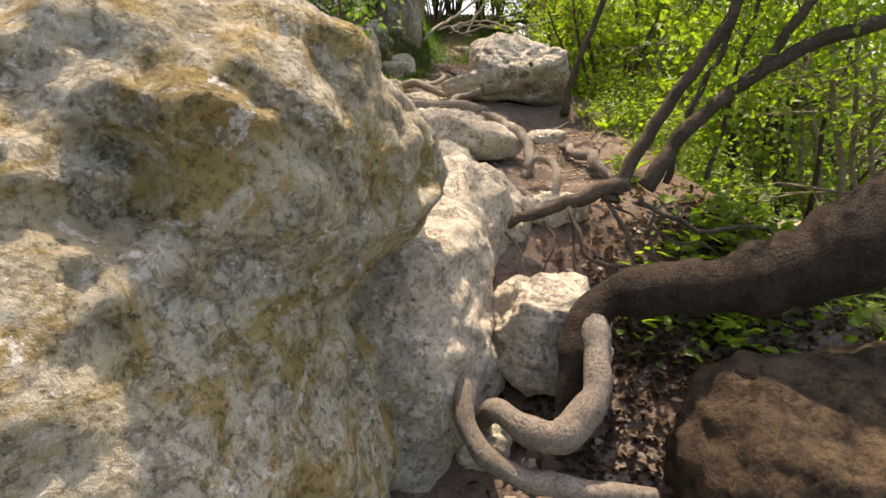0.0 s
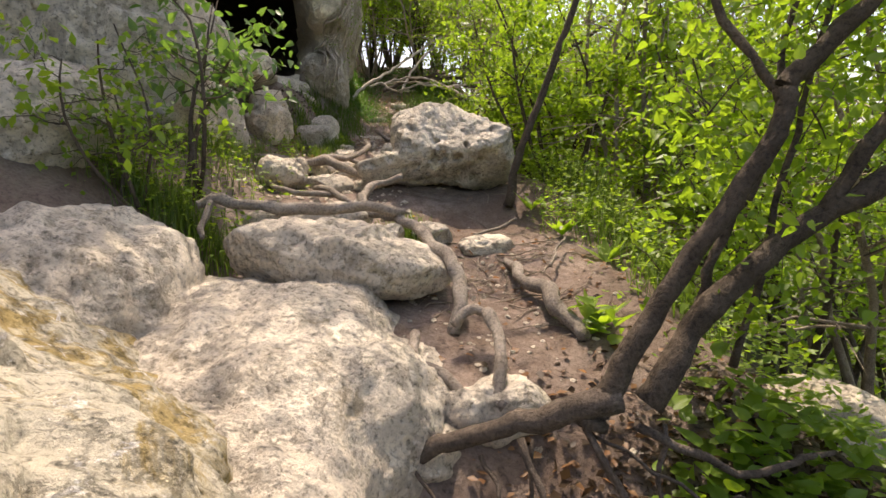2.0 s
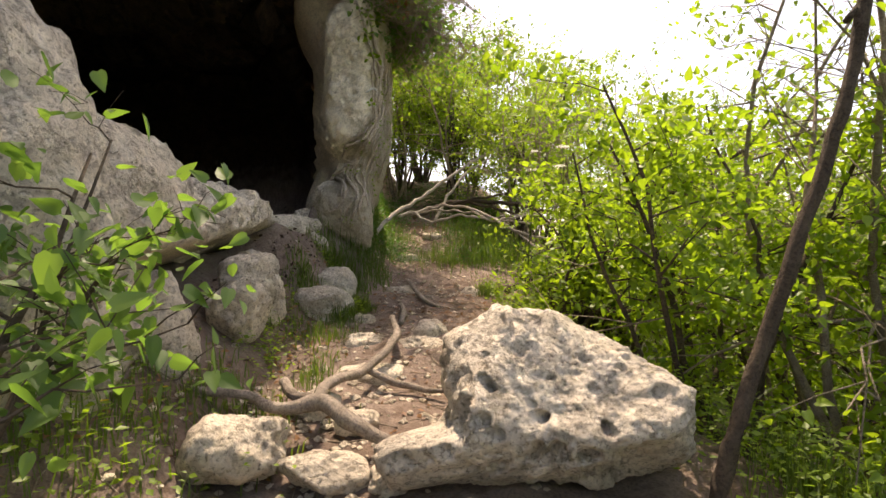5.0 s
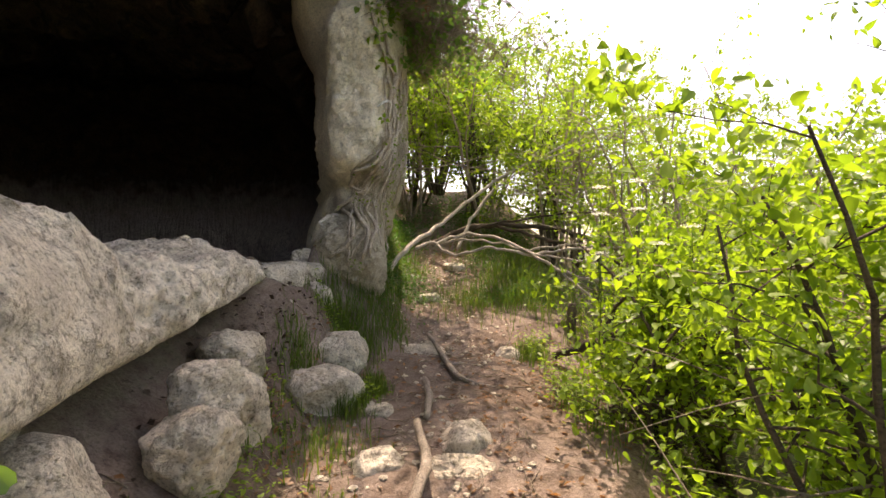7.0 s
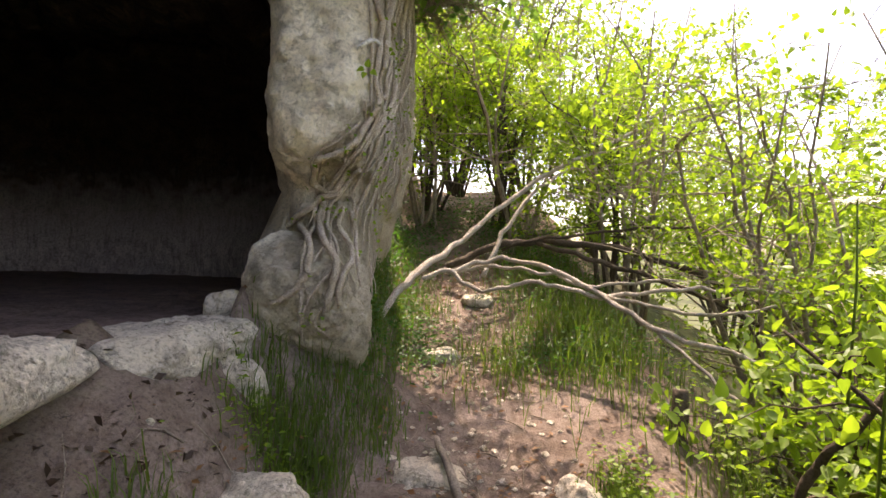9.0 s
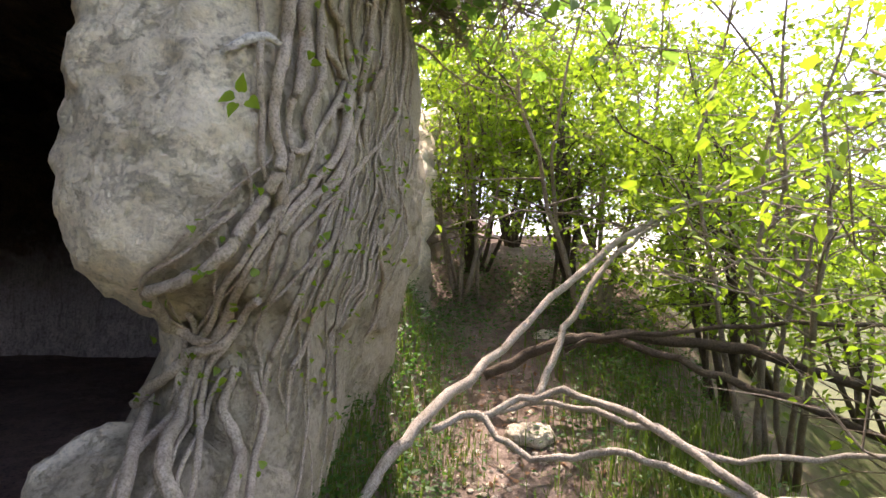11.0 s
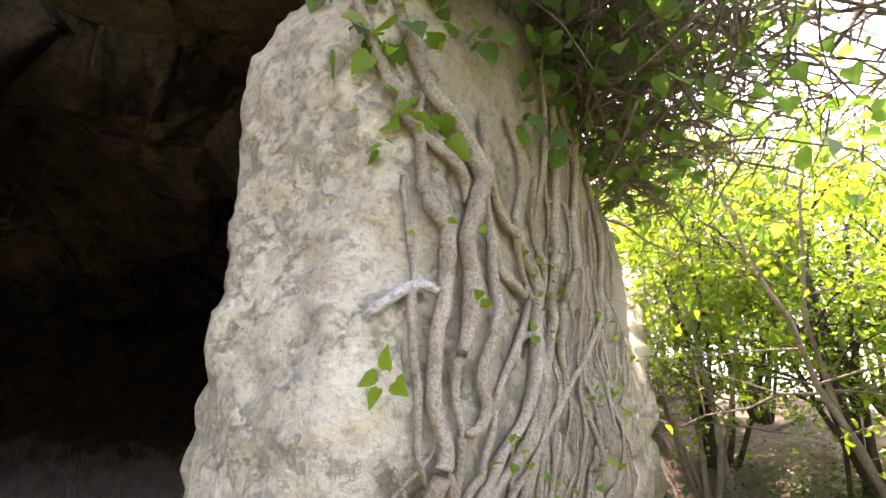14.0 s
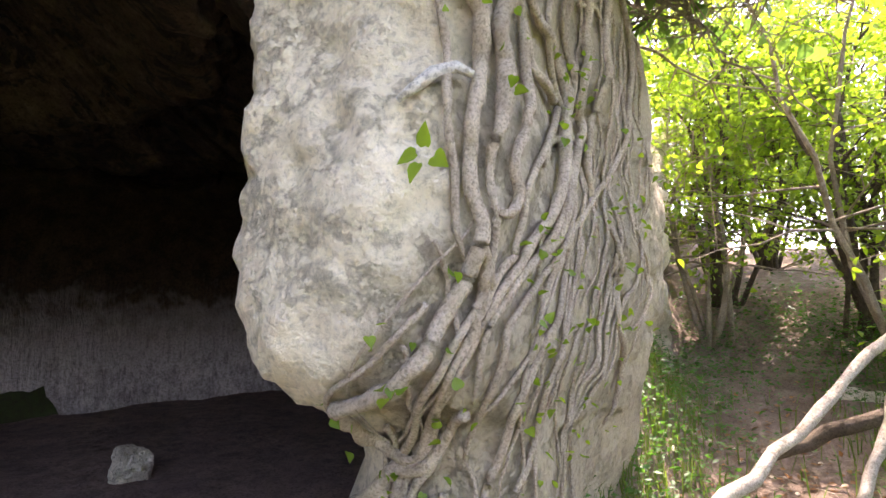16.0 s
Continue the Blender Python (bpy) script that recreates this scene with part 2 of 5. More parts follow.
# ---- mesh helpers ----
class Buf:
    """Vertices and faces gathered for one mesh."""

    def __init__(self):
        self.v, self.f = [], []

    def tube(self, pts, radii, sides=6, cap=True):
        pts = [Vector(p) for p in pts]
        n0, up = len(self.v), Vector((0.31, 0.17, 0.93))
        for i, p in enumerate(pts):
            d = (pts[min(i + 1, len(pts) - 1)] - pts[max(i - 1, 0)]).normalized()
            a = d.cross(up)
            if a.length < 0.05:
                a = d.cross(Vector((1, 0, 0)))
            a.normalize()
            b = d.cross(a)
            r = radii[i] if isinstance(radii, (list, tuple)) else radii
            for k in range(sides):
                w = 2 * math.pi * k / sides
                self.v.append(tuple(p + (a * math.cos(w) + b * math.sin(w)) * r))
        for i in range(len(pts) - 1):
            for k in range(sides):
                q = n0 + i * sides
                self.f.append((q + k, q + (k + 1) % sides, q + sides + (k + 1) % sides, q + sides + k))
        if cap:
            self.f.append(tuple(range(n0, n0 + sides))[::-1])
            e = n0 + (len(pts) - 1) * sides
            self.f.append(tuple(range(e, e + sides)))

    def mesh(self, name, material, smooth=True):
        me = bpy.data.meshes.new(name)
        me.from_pydata(self.v, [], self.f)
        me.materials.append(material)
        if smooth:
            me.polygons.foreach_set("use_smooth", [True] * len(me.polygons))
        return me


def obj(name, me, parent=None, label="", category="", group="", kind=""):
    ob = new(name, me)
    if parent is not None:
        ob.parent = parent
    return tagged(ob, label, category, group, kind)


def smin(ds, k):
    ds = np.array(ds)
    m = ds.min(axis=0)
    return m - k * np.log(np.exp(-(ds - m) / k).sum(axis=0))


def field(P, parts, k):
    """Smooth union of rounded lumps; a lump is (centre, radii, turn about z in degrees, squareness)."""
    ds = []
    for c, r, rz, sq in parts:
        q = P - np.array(c)
        a = radians(rz)
        q = np.stack([q[:, 0] * math.cos(a) + q[:, 1] * math.sin(a), -q[:, 0] * math.sin(a) + q[:, 1] * math.cos(a), q[:, 2]], 1)
        ds.append(((np.abs(q / np.array(r)) ** sq).sum(1) ** (1 / sq) - 1) * min(r))
    return smin(ds, k)


def outermost(O, D, reach, f):
    """Distance along each ray D from O at which the field f is last crossed."""
    n = len(D)
    lo, hi = np.zeros(n), np.full(n, reach)
    ts = np.linspace(reach, 0, 40)
    found = np.zeros(n, bool)
    for a, b in zip(ts[1:], ts[:-1]):
        hit = (f(O + D * a) < 0) & ~found
        lo[hit], hi[hit] = a, b
        found |= hit
    for _ in range(10):
        m = (lo + hi) / 2
        ins = f(O + D * m[:, None]) < 0
        lo, hi = np.where(ins, m, lo), np.where(ins, hi, m)
    return lo


def rough(p, amp, freq, seed, ridges=0.0):
    q = Vector(p) * freq + Vector((seed * 3.7, seed * 1.3, seed * 2.1))
    v = noise.fractal(q, 0.9, 2.1, 5) * amp
    if ridges:
        v += (abs(noise.noise(q * 0.6)) - 0.25) * ridges
    return v


def boulder(name, centre, parts, k, material, level=5, amp=0.03, freq=3.0, seed=1, ridges=0.0, pits=0.0, pit_freq=7.0, reach=3.0, facets=0, chip=0.84, cuts=(), crag=0.0, dents=(), **tags):
    """A rock from a smooth union of lumps, star-shaped about centre, broken by flat faces, with cracks and pits in its surface."""
    rnd = random.Random(seed)
    C = np.array(centre)

    def shape(P):
        d = field(P, parts, k)
        for p, n in cuts:
            n = np.array(n) / np.linalg.norm(n)
            d = -smin([-d, -((P - np.array(p)) @ n)], 0.02)
        return d

    bm = bmesh.new()
    bmesh.ops.create_icosphere(bm, subdivisions=level, radius=1.0)
    D = np.array([v.co.normalized()[:] for v in bm.verts])
    r = outermost(C, D, reach, shape)
    if facets:
        N = np.array([Vector((rnd.gauss(0, 1), rnd.gauss(0, 1), rnd.gauss(0, 1))).normalized()[:] for _ in range(facets)])
        h = ((D * r[:, None]) @ N.T).max(axis=0) * np.array([rnd.uniform(chip, 0.98) for _ in range(facets)])
        dots = D @ N.T
        lim = np.where(dots > 0.05, h / np.maximum(dots, 0.05), 50.0)
        soft = 0.006 * float(np.median(r))
        r = smin(np.concatenate([lim, r[:, None]], 1).T, soft)
    for v, d, t in zip(bm.verts, D, r):
        p = C + d * t
        s = rough(p, amp, freq, seed, ridges) + 0.35 * amp * (noise.turbulence(Vector(p) * freq * 4.5, 3, False) - 0.6)
        for c, rad, deep in dents:
            w = (Vector(p) - Vector(c)).length / rad + 0.5 * noise.noise(Vector(p) * 11) + 0.25 * noise.noise(Vector(p) * 27)
            s -= deep * min(1.0, max(0.0, 1.6 * (1 - w))) * (0.75 + 0.8 * noise.noise(Vector(p) * 20))
        if crag:
            q = Vector(p) * 7.0 + noise.noise_vector(Vector(p) * 3.0) * 0.8
            s += crag * (2.2 * abs(noise.noise(q)) + 0.9 * abs(noise.noise(q * 2.3)) - 0.7) * (0.55 + 0.9 * noise.noise(Vector(p) * 1.9 + Vector((4, seed, 0))))
        if pits:
            q = Vector(p) * pit_freq + Vector((seed, seed * 2, 0)) + noise.noise_vector(Vector(p) * 6) * 0.45
            w = noise.voronoi(q)[0][0]
            big = 0.8 + 0.6 * noise.noise(Vector(p) * 3.1 + Vector((seed, 0, 0)))
            s -= pits * min(1.0, max(0.0, 1 - w / (0.45 * max(0.3, big)))) ** 0.6
        v.co = Vector(p + d * s) - Vector(centre)
    me = bpy.data.meshes.new(name)
    bm.to_mesh(me)
    bm.free()
    me.materials.append(material)
    me.polygons.foreach_set("use_smooth", [True] * len(me.polygons))
    ob = obj(name, me, **tags)
    ob.location = centre
    return ob


# ---- ground ----
GY = [(-40, -9), (-10, -2.5), (-3, -0.7), (0, 0.15), (1.0, 0.3), (1.6, 0.4), (2.0, 0.6), (2.3, 0.92), (2.5, 1.12), (2.8, 1.22), (3.2, 1.31), (3.5, 1.37), (4.1, 1.46), (4.45, 1.64), (5.0, 1.71), (5.7, 1.79),
      (6.7, 1.98), (7.7, 2.14), (8.2, 2.18), (8.6, 2.32), (9.4, 2.5), (10.0, 2.74), (11.0, 3.02), (12.0, 3.4), (13.0, 3.85), (16.0, 4.4), (40.0, 6.5)]
GYX, GYZ = np.array([a for a, b in GY]), np.array([b for a, b in GY])


def smooth(a, b, x):
    t = np.clip((x - a) / (b - a), 0, 1)
    return t * t * (3 - 2 * t)


def ground_z(x, y):
    """Height of the ground: the path climbs along y, the bank rises to the cliff, the slope falls to the valley."""
    x, y = np.asarray(x, float), np.asarray(y, float)
    c = sum(np.interp(y + o, GYX, GYZ) for o in (-0.16, -0.08, 0, 0.08, 0.16)) / 5
    edge = np.interp(y, [-2, 0, 2, 2.6, 3.2, 4, 5, 6, 8, 9, 10, 14], [1.6, 1.7, 1.6, 1.2, 1.15, 1.35, 1.35, 0.85, 1.0, 1.3, 1.2, 1.2])
    drop = np.maximum(x - edge, 0)
    right = -0.7 * drop * smooth(0, 0.7, drop) / (1 + drop / 90)
    left0 = np.interp(y, [0, 3, 4, 5, 6, 7, 8, 9, 10.5, 12], [-0.3, -0.5, -0.45, -0.5, -0.5, -0.5, -0.35, -0.2, -0.25, -0.3])
    rise = np.maximum(left0 - x, 0)
    left = 0.72 * rise * smooth(0, 0.3, rise)
    left = np.minimum(left, 0.68 + 0.05 * rise) + 0.35 * smooth(8.6, 9.8, y) * smooth(0.0, 0.6, rise)
    left = left + 0.42 * smooth(7.9, 8.7, y) * (1 - smooth(10.5, 11.6, y)) * smooth(-0.05, -0.5, x)
    left = left + 0.24 * smooth(-0.5, -0.88, x) * smooth(6.9, 7.4, y) * (1 - smooth(8.2, 8.7, y))
    hollow = -0.1 * np.exp(-((x - 0.75) / 0.4) ** 2 - ((y - 4.3) / 0.22) ** 2)
    far = np.hypot(x, y - 6)
    hills = 95 * smooth(350, 1500, far) * (0.55 + 0.45 * np.sin(x * 0.0031 + 1.0) * np.cos(y * 0.0027))
    h = np.maximum(c + right + left + hollow, -45 - 0.002 * far) + hills
    inside = smooth(-0.86, -1.05, x) * np.where(y < 7.6, smooth(-1.15, -1.5, x), 1.0) * smooth(4.5, 4.9, y) * (1 - smooth(12.5, 13.0, y)) * smooth(-7.0, -6.6, x)
    return h + np.minimum(2.45 - h, 0) * inside


def uneven(x, y):
    return noise.fractal(Vector((x * 1.6, y * 1.6, 3.3)), 0.9, 2.0, 5) * 0.045 + noise.noise(Vector((x * 14, y * 14, 1.1))) * 0.01


def ground_point(x, y, up=0.0):
    return Vector((x, y, float(ground_z(x, y)) + uneven(x, y) + up))


def spaced(lo, hi, step, reach, n):
    inner = np.arange(lo, hi, step)
    g = np.geomspace(step * 1.5, reach, n)
    return np.concatenate([lo - g[::-1], inner, hi + g])


gx, gy = spaced(-1.6, 2.4, 0.032, 3500, 46), spaced(0.0, 12.0, 0.036, 3500, 46)
X, Y = np.meshgrid(gx, gy)
Z = ground_z(X, Y)
gv = [(x, y, z + (uneven(x, y) if abs(x) < 12 and -12 < y < 30 else 0.0)) for x, y, z in zip(X.ravel(), Y.ravel(), Z.ravel())]
nx = len(gx)
gf = [(j * nx + i, j * nx + i + 1, (j + 1) * nx + i + 1, (j + 1) * nx + i) for j in range(len(gy) - 1) for i in range(nx - 1)]
me = bpy.data.meshes.new("ground")
me.from_pydata(gv, [], gf)
me.materials.append(SOIL)
me.polygons.foreach_set("use_smooth", [True] * len(me.polygons))
obj("ground", me, label="trodden brown soil path climbing a grassy rocky hillside", category="ground", kind="structure")

# ---- cliff and cave ----
boulder("cliff_left", (-2.6, 4.0, 3.6), [((-3.0, 3.6, 4.0), (1.1, 1.35, 2.6), 0, 3.5), ((-2.0, 4.65, 3.9), (0.85, 0.58, 2.4), 0, 3.0)], 0.12, LIMESTONE, level=6, amp=0.13, freq=2.2, seed=17, ridges=0.2, reach=5, label="weathered grey limestone cliff beside the cave mouth", category="cliff", kind="structure")
boulder("cliff_lintel", (-3.4, 8.0, 6.3), [((-3.65, 8.1, 6.35), (3.1, 5.0, 1.15), 0, 5.0)], 0.1, CAVE_ROCK, level=7, amp=0.12, seed=19, ridges=0.12, crag=0.05, reach=8, label="dark brown rock overhang above the cave mouth", category="cliff", kind="structure")
boulder("cliff_far", (-1.6, 13.2, 3.8), [((-2.9, 14.6, 4.0), (2.2, 1.9, 2.6), 0, 3.0), ((-0.88, 12.0, 4.0), (0.48, 2.4, 2.2), 0, 3.0)], 0.1, PILLAR_ROCK, level=6, amp=0.12, seed=21, ridges=0.15, reach=5, label="grey limestone cliff behind the pillar", category="cliff", kind="structure")


def cave():
    """The hollow of the cave: walls and roof seen from inside, open towards the path, over a level floor."""
    c = np.array((-3.7, 8.3, 3.7))
    bm = bmesh.new()
    bmesh.ops.create_icosphere(bm, subdivisions=6, radius=1.0)
    for v in bm.verts:
        d = np.array(v.co.normalized()[:])
        r = 1 / ((abs(d[0]) / 2.6) ** 3 + (abs(d[1]) / 4.3) ** 3 + (abs(d[2]) / 1.75) ** 3) ** (1 / 3)
        p = c + d * r
        p = p + d * (rough(p, 0.12, 1.3, 23, 0.3) + 0.03 * math.sin(5 * (p[2] * 1.3 + p[1] + p[0] * 0.6)))
        v.co = Vector(p)
    for co, no in (((-1.6, 0, 0), (1, 0.0, 0)), ((0, 4.7, 0), (0, 1, 0)), ((0, 11.4, 0), (0, 1, 0)), ((0, 0, 5.15), (0, 0, 1))):
        bmesh.ops.bisect_plane(bm, geom=bm.verts[:] + bm.edges[:] + bm.faces[:], plane_co=co, plane_no=no)
    mid = lambda f: f.calc_center_median()
    gone = [f for f in bm.faces if mid(f).z > 5.15 or (mid(f).x > -1.6 and 4.7 < mid(f).y < 11.4)]
    bmesh.ops.delete(bm, geom=gone, context="FACES")
    bmesh.ops.reverse_faces(bm, faces=bm.faces)
    me = bpy.data.meshes.new("cave_wall")
    bm.to_mesh(me)
    bm.free()
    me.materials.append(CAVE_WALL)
    me.polygons.foreach_set("use_smooth", [True] * len(me.polygons))
    ob = obj("cave_wall", me, label="dark brown chiselled rock wall inside the cave", category="cave wall", kind="structure")
    th = ob.modifiers.new("thickness", "SOLIDIFY")
    th.thickness, th.offset = 0.3, -1
    xs, ys = np.linspace(-6.8, -0.92, 96), np.linspace(4.6, 12.5, 110)
    fv = [(x if y > 7.7 else x - 0.45 * max(0.0, (x + 6.8) / 5.88), y, 2.84 + 0.03 * noise.noise(Vector((x * 2, y * 2, 0.5))) + 0.012 * noise.noise(Vector((x * 12, y * 12, 0.5)))) for y in ys for x in xs]
    fv += [(x, y, 2.5) for x, y, z in fv]
    n, m = len(xs), len(xs) * len(ys)
    ff = [(j * n + i, j * n + i + 1, (j + 1) * n + i + 1, (j + 1) * n + i) for j in range(len(ys) - 1) for i in range(n - 1)]
    ff += [tuple(m + q for q in f[::-1]) for f in ff]
    me = bpy.data.meshes.new("cave_floor")
    me.from_pydata(fv, [], ff)
    me.materials.append(CAVE_FLOOR)
    me.polygons.foreach_set("use_smooth", [True] * len(me.polygons))
    obj("cave_floor", me, label="dusty dark earth floor of the cave", category="cave floor", kind="structure")


cave()
boulder("cave_ledge", (-1.5, 6.4, 2.5), [((-1.35, 5.3, 2.4), (0.45, 0.62, 0.72), 4, 3.2), ((-1.45, 6.4, 2.46), (0.55, 0.75, 0.5), -4, 4.0), ((-1.45, 7.15, 2.5), (0.52, 0.46, 0.41), 0, 4.0)], 0.07, LIMESTONE, level=7, amp=0.085, freq=2.4, seed=13, ridges=0.14, pits=0.02, pit_freq=6.0, cuts=[((-0.95, 6.6, 2.7), (0.42, 0.12, -0.9))], crag=0.03, label="white limestone ledge at the foot of the cave mouth", category="rock ledge")
boulder("cliff_foot", (-1.5, 4.95, 2.2), [((-1.3, 5.15, 2.0), (0.34, 0.45, 0.55), 0, 2.8), ((-1.65, 4.75, 2.5), (0.7, 0.5, 1.0), 0, 2.8)], 0.06, LIMESTONE, level=6, amp=0.08, freq=3.0, seed=18, ridges=0.14, crag=0.04, label="knobbly white rock at the foot of the cliff", category="cliff", kind="structure")
boulder("threshold_rock", (-1.05, 7.95, 2.76), [((-1.05, 7.95, 2.77), (0.24, 0.5, 0.12), -12, 3.4)], 0.03, LIMESTONE, level=6, amp=0.04, freq=4.0, seed=14, ridges=0.08, facets=12, label="low pale rock lip at the cave threshold", category="rock ledge")
PILLAR = [((-0.54, 8.72, 4.36), (0.29, 0.52, 0.78), 0, 4.0), ((-0.62, 9.45, 4.3), (0.45, 0.75, 1.0), 0, 3.0), ((-0.65, 9.75, 3.45), (0.32, 0.45, 0.45), 0, 2.6),
          ((-0.57, 8.88, 3.3), (0.22, 0.4, 0.5), 0, 2.6), ((-0.57, 8.6, 3.86), (0.25, 0.42, 0.26), 0, 3.0), ((-0.78, 9.5, 2.95), (0.36, 0.9, 0.5), 0, 2.6), ((-0.85, 9.7, 5.7), (0.5, 0.9, 0.9), 0, 3.0), ((-0.42, 8.84, 5.2), (0.25, 0.48, 0.62), 0, 4.0)]
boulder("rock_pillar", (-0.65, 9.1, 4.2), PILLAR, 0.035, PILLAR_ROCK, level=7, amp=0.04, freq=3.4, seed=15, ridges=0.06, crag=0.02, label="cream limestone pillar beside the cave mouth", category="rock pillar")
FOOT = [((-0.66, 8.42, 2.98), (0.27, 0.25, 0.28), 10, 2.8), ((-0.5, 8.55, 2.85), (0.2, 0.2, 0.3), 0, 2.8)]
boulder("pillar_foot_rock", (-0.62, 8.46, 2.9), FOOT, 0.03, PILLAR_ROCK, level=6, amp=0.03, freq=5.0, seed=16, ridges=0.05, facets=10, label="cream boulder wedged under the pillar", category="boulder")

# ---- boulders and stones ----
DENTS = [((-0.42, 0.87, 1.52), 0.13, 0.07), ((-0.53, 0.83, 1.44), 0.06, 0.04), ((-0.15, 1.42, 1.05), 0.2, 0.06)]
boulder("lichen_boulder", (-0.95, 1.75, 1.1), [((-0.9, 1.8, 1.48), (0.9, 1.0, 0.42), 0, 2.6), ((-1.0, 1.35, 0.55), (0.86, 1.05, 0.95), 0, 2.6)], 0.05, LICHEN_ROCK, level=7, amp=0.06, freq=2.2, seed=3, ridges=0.07, pits=0.03, pit_freq=3.5, crag=0.035, dents=DENTS, cuts=[((-0.13, 1.55, 1.63), (0.55, 0.35, 0.75)), ((-0.5, 1.0, 1.75), (0.2, -0.5, 0.85))], label="huge grey boulder crusted with ochre and white lichen", category="boulder")
boulder("lichen_block", (-0.85, 3.0, 1.25), [((-0.85, 3.0, 1.22), (0.37, 0.48, 0.5), 0, 3.4)], 0.05, LIMESTONE, level=6, amp=0.05, freq=3.0, seed=4, ridges=0.06, pits=0.02, facets=12, label="pale weathered block behind the lichen boulder", category="boulder")
boulder("pale_outcrop", (-0.3, 2.5, 0.7), [((-0.33, 2.42, 0.68), (0.56, 0.72, 0.6), 8, 3.0), ((-0.42, 2.9, 1.08), (0.66, 0.5, 0.42), -8, 3.0), ((-0.25, 1.95, 0.6), (0.4, 0.42, 0.6), 0, 3.0), ((0.02, 2.8, 1.04), (0.42, 0.4, 0.34), 0, 3.0)], 0.06, LIMESTONE, level=7, amp=0.05, freq=3.0, seed=5, ridges=0.06, pits=0.02, facets=18, label="white weathered limestone outcrop stepping up the path", category="rock outcrop")
boulder("stepping_slab", (0.04, 3.35, 1.45), [((0.04, 3.35, 1.47), (0.45, 0.27, 0.14), -12, 4.5), ((-0.14, 3.38, 1.53), (0.26, 0.2, 0.11), 0, 4.0)], 0.02, LIMESTONE, level=6, amp=0.03, freq=4.0, seed=7, ridges=0.05, pits=0.012, crag=0.018, facets=20, chip=0.72, cuts=[((-0.2, 3.1, 1.46), (-0.35, -0.45, -0.82)), ((0.2, 3.2, 1.55), (0.25, -0.3, 0.9))], label="flat pale limestone slab lying across the path", category="rock")
boulder("white_step_stone", (0.4, 1.98, 0.75), [((0.4, 1.98, 0.8), (0.23, 0.25, 0.21), 10, 3.2)], 0.03, LIMESTONE, level=6, amp=0.04, freq=4.5, seed=8, ridges=0.08, facets=12, chip=0.72, label="white sunlit stone forming a step", category="rock")
boulder("pitted_boulder", (0.72, 4.85, 1.95), [((0.72, 4.92, 1.98), (0.38, 0.46, 0.27), -12, 3.0), ((0.58, 4.98, 2.1), (0.28, 0.35, 0.2), 0, 2.8), ((0.25, 4.7, 1.82), (0.26, 0.22, 0.1), 15, 2.5)], 0.05, HOLEY, level=7, amp=0.04, freq=4.0, seed=9, ridges=0.08, pits=0.09, pit_freq=9.5, facets=9, chip=0.9, crag=0.02, cuts=[((0.75, 4.55, 1.9), (0.0, -0.7, -0.72)), ((0.95, 4.9, 2.15), (0.45, -0.1, 0.88)), ((0.5, 4.6, 2.05), (-0.1, -0.6, 0.8))], label="cream limestone boulder riddled with holes", category="boulder")
boulder("bank_boulder", (-1.55, 3.7, 2.0), [((-1.55, 3.7, 2.06), (0.5, 0.42, 0.28), 0, 2.8), ((-1.7, 3.7, 1.6), (0.45, 0.4, 0.6), 0, 2.8)], 0.05, LIMESTONE, level=6, amp=0.06, seed=11, ridges=0.08, pits=0.03, facets=14, label="rounded pale boulder on the grassy bank", category="boulder")
boulder("brown_boulder", (1.25, 1.35, 0.5), [((1.25, 1.4, 0.42), (0.55, 0.38, 0.5), -10, 2.8)], 0.05, BROWN_ROCK, level=6, amp=0.06, seed=12, ridges=0.08, facets=16, label="brown earth-stained boulder under the fallen trunk", category="boulder")

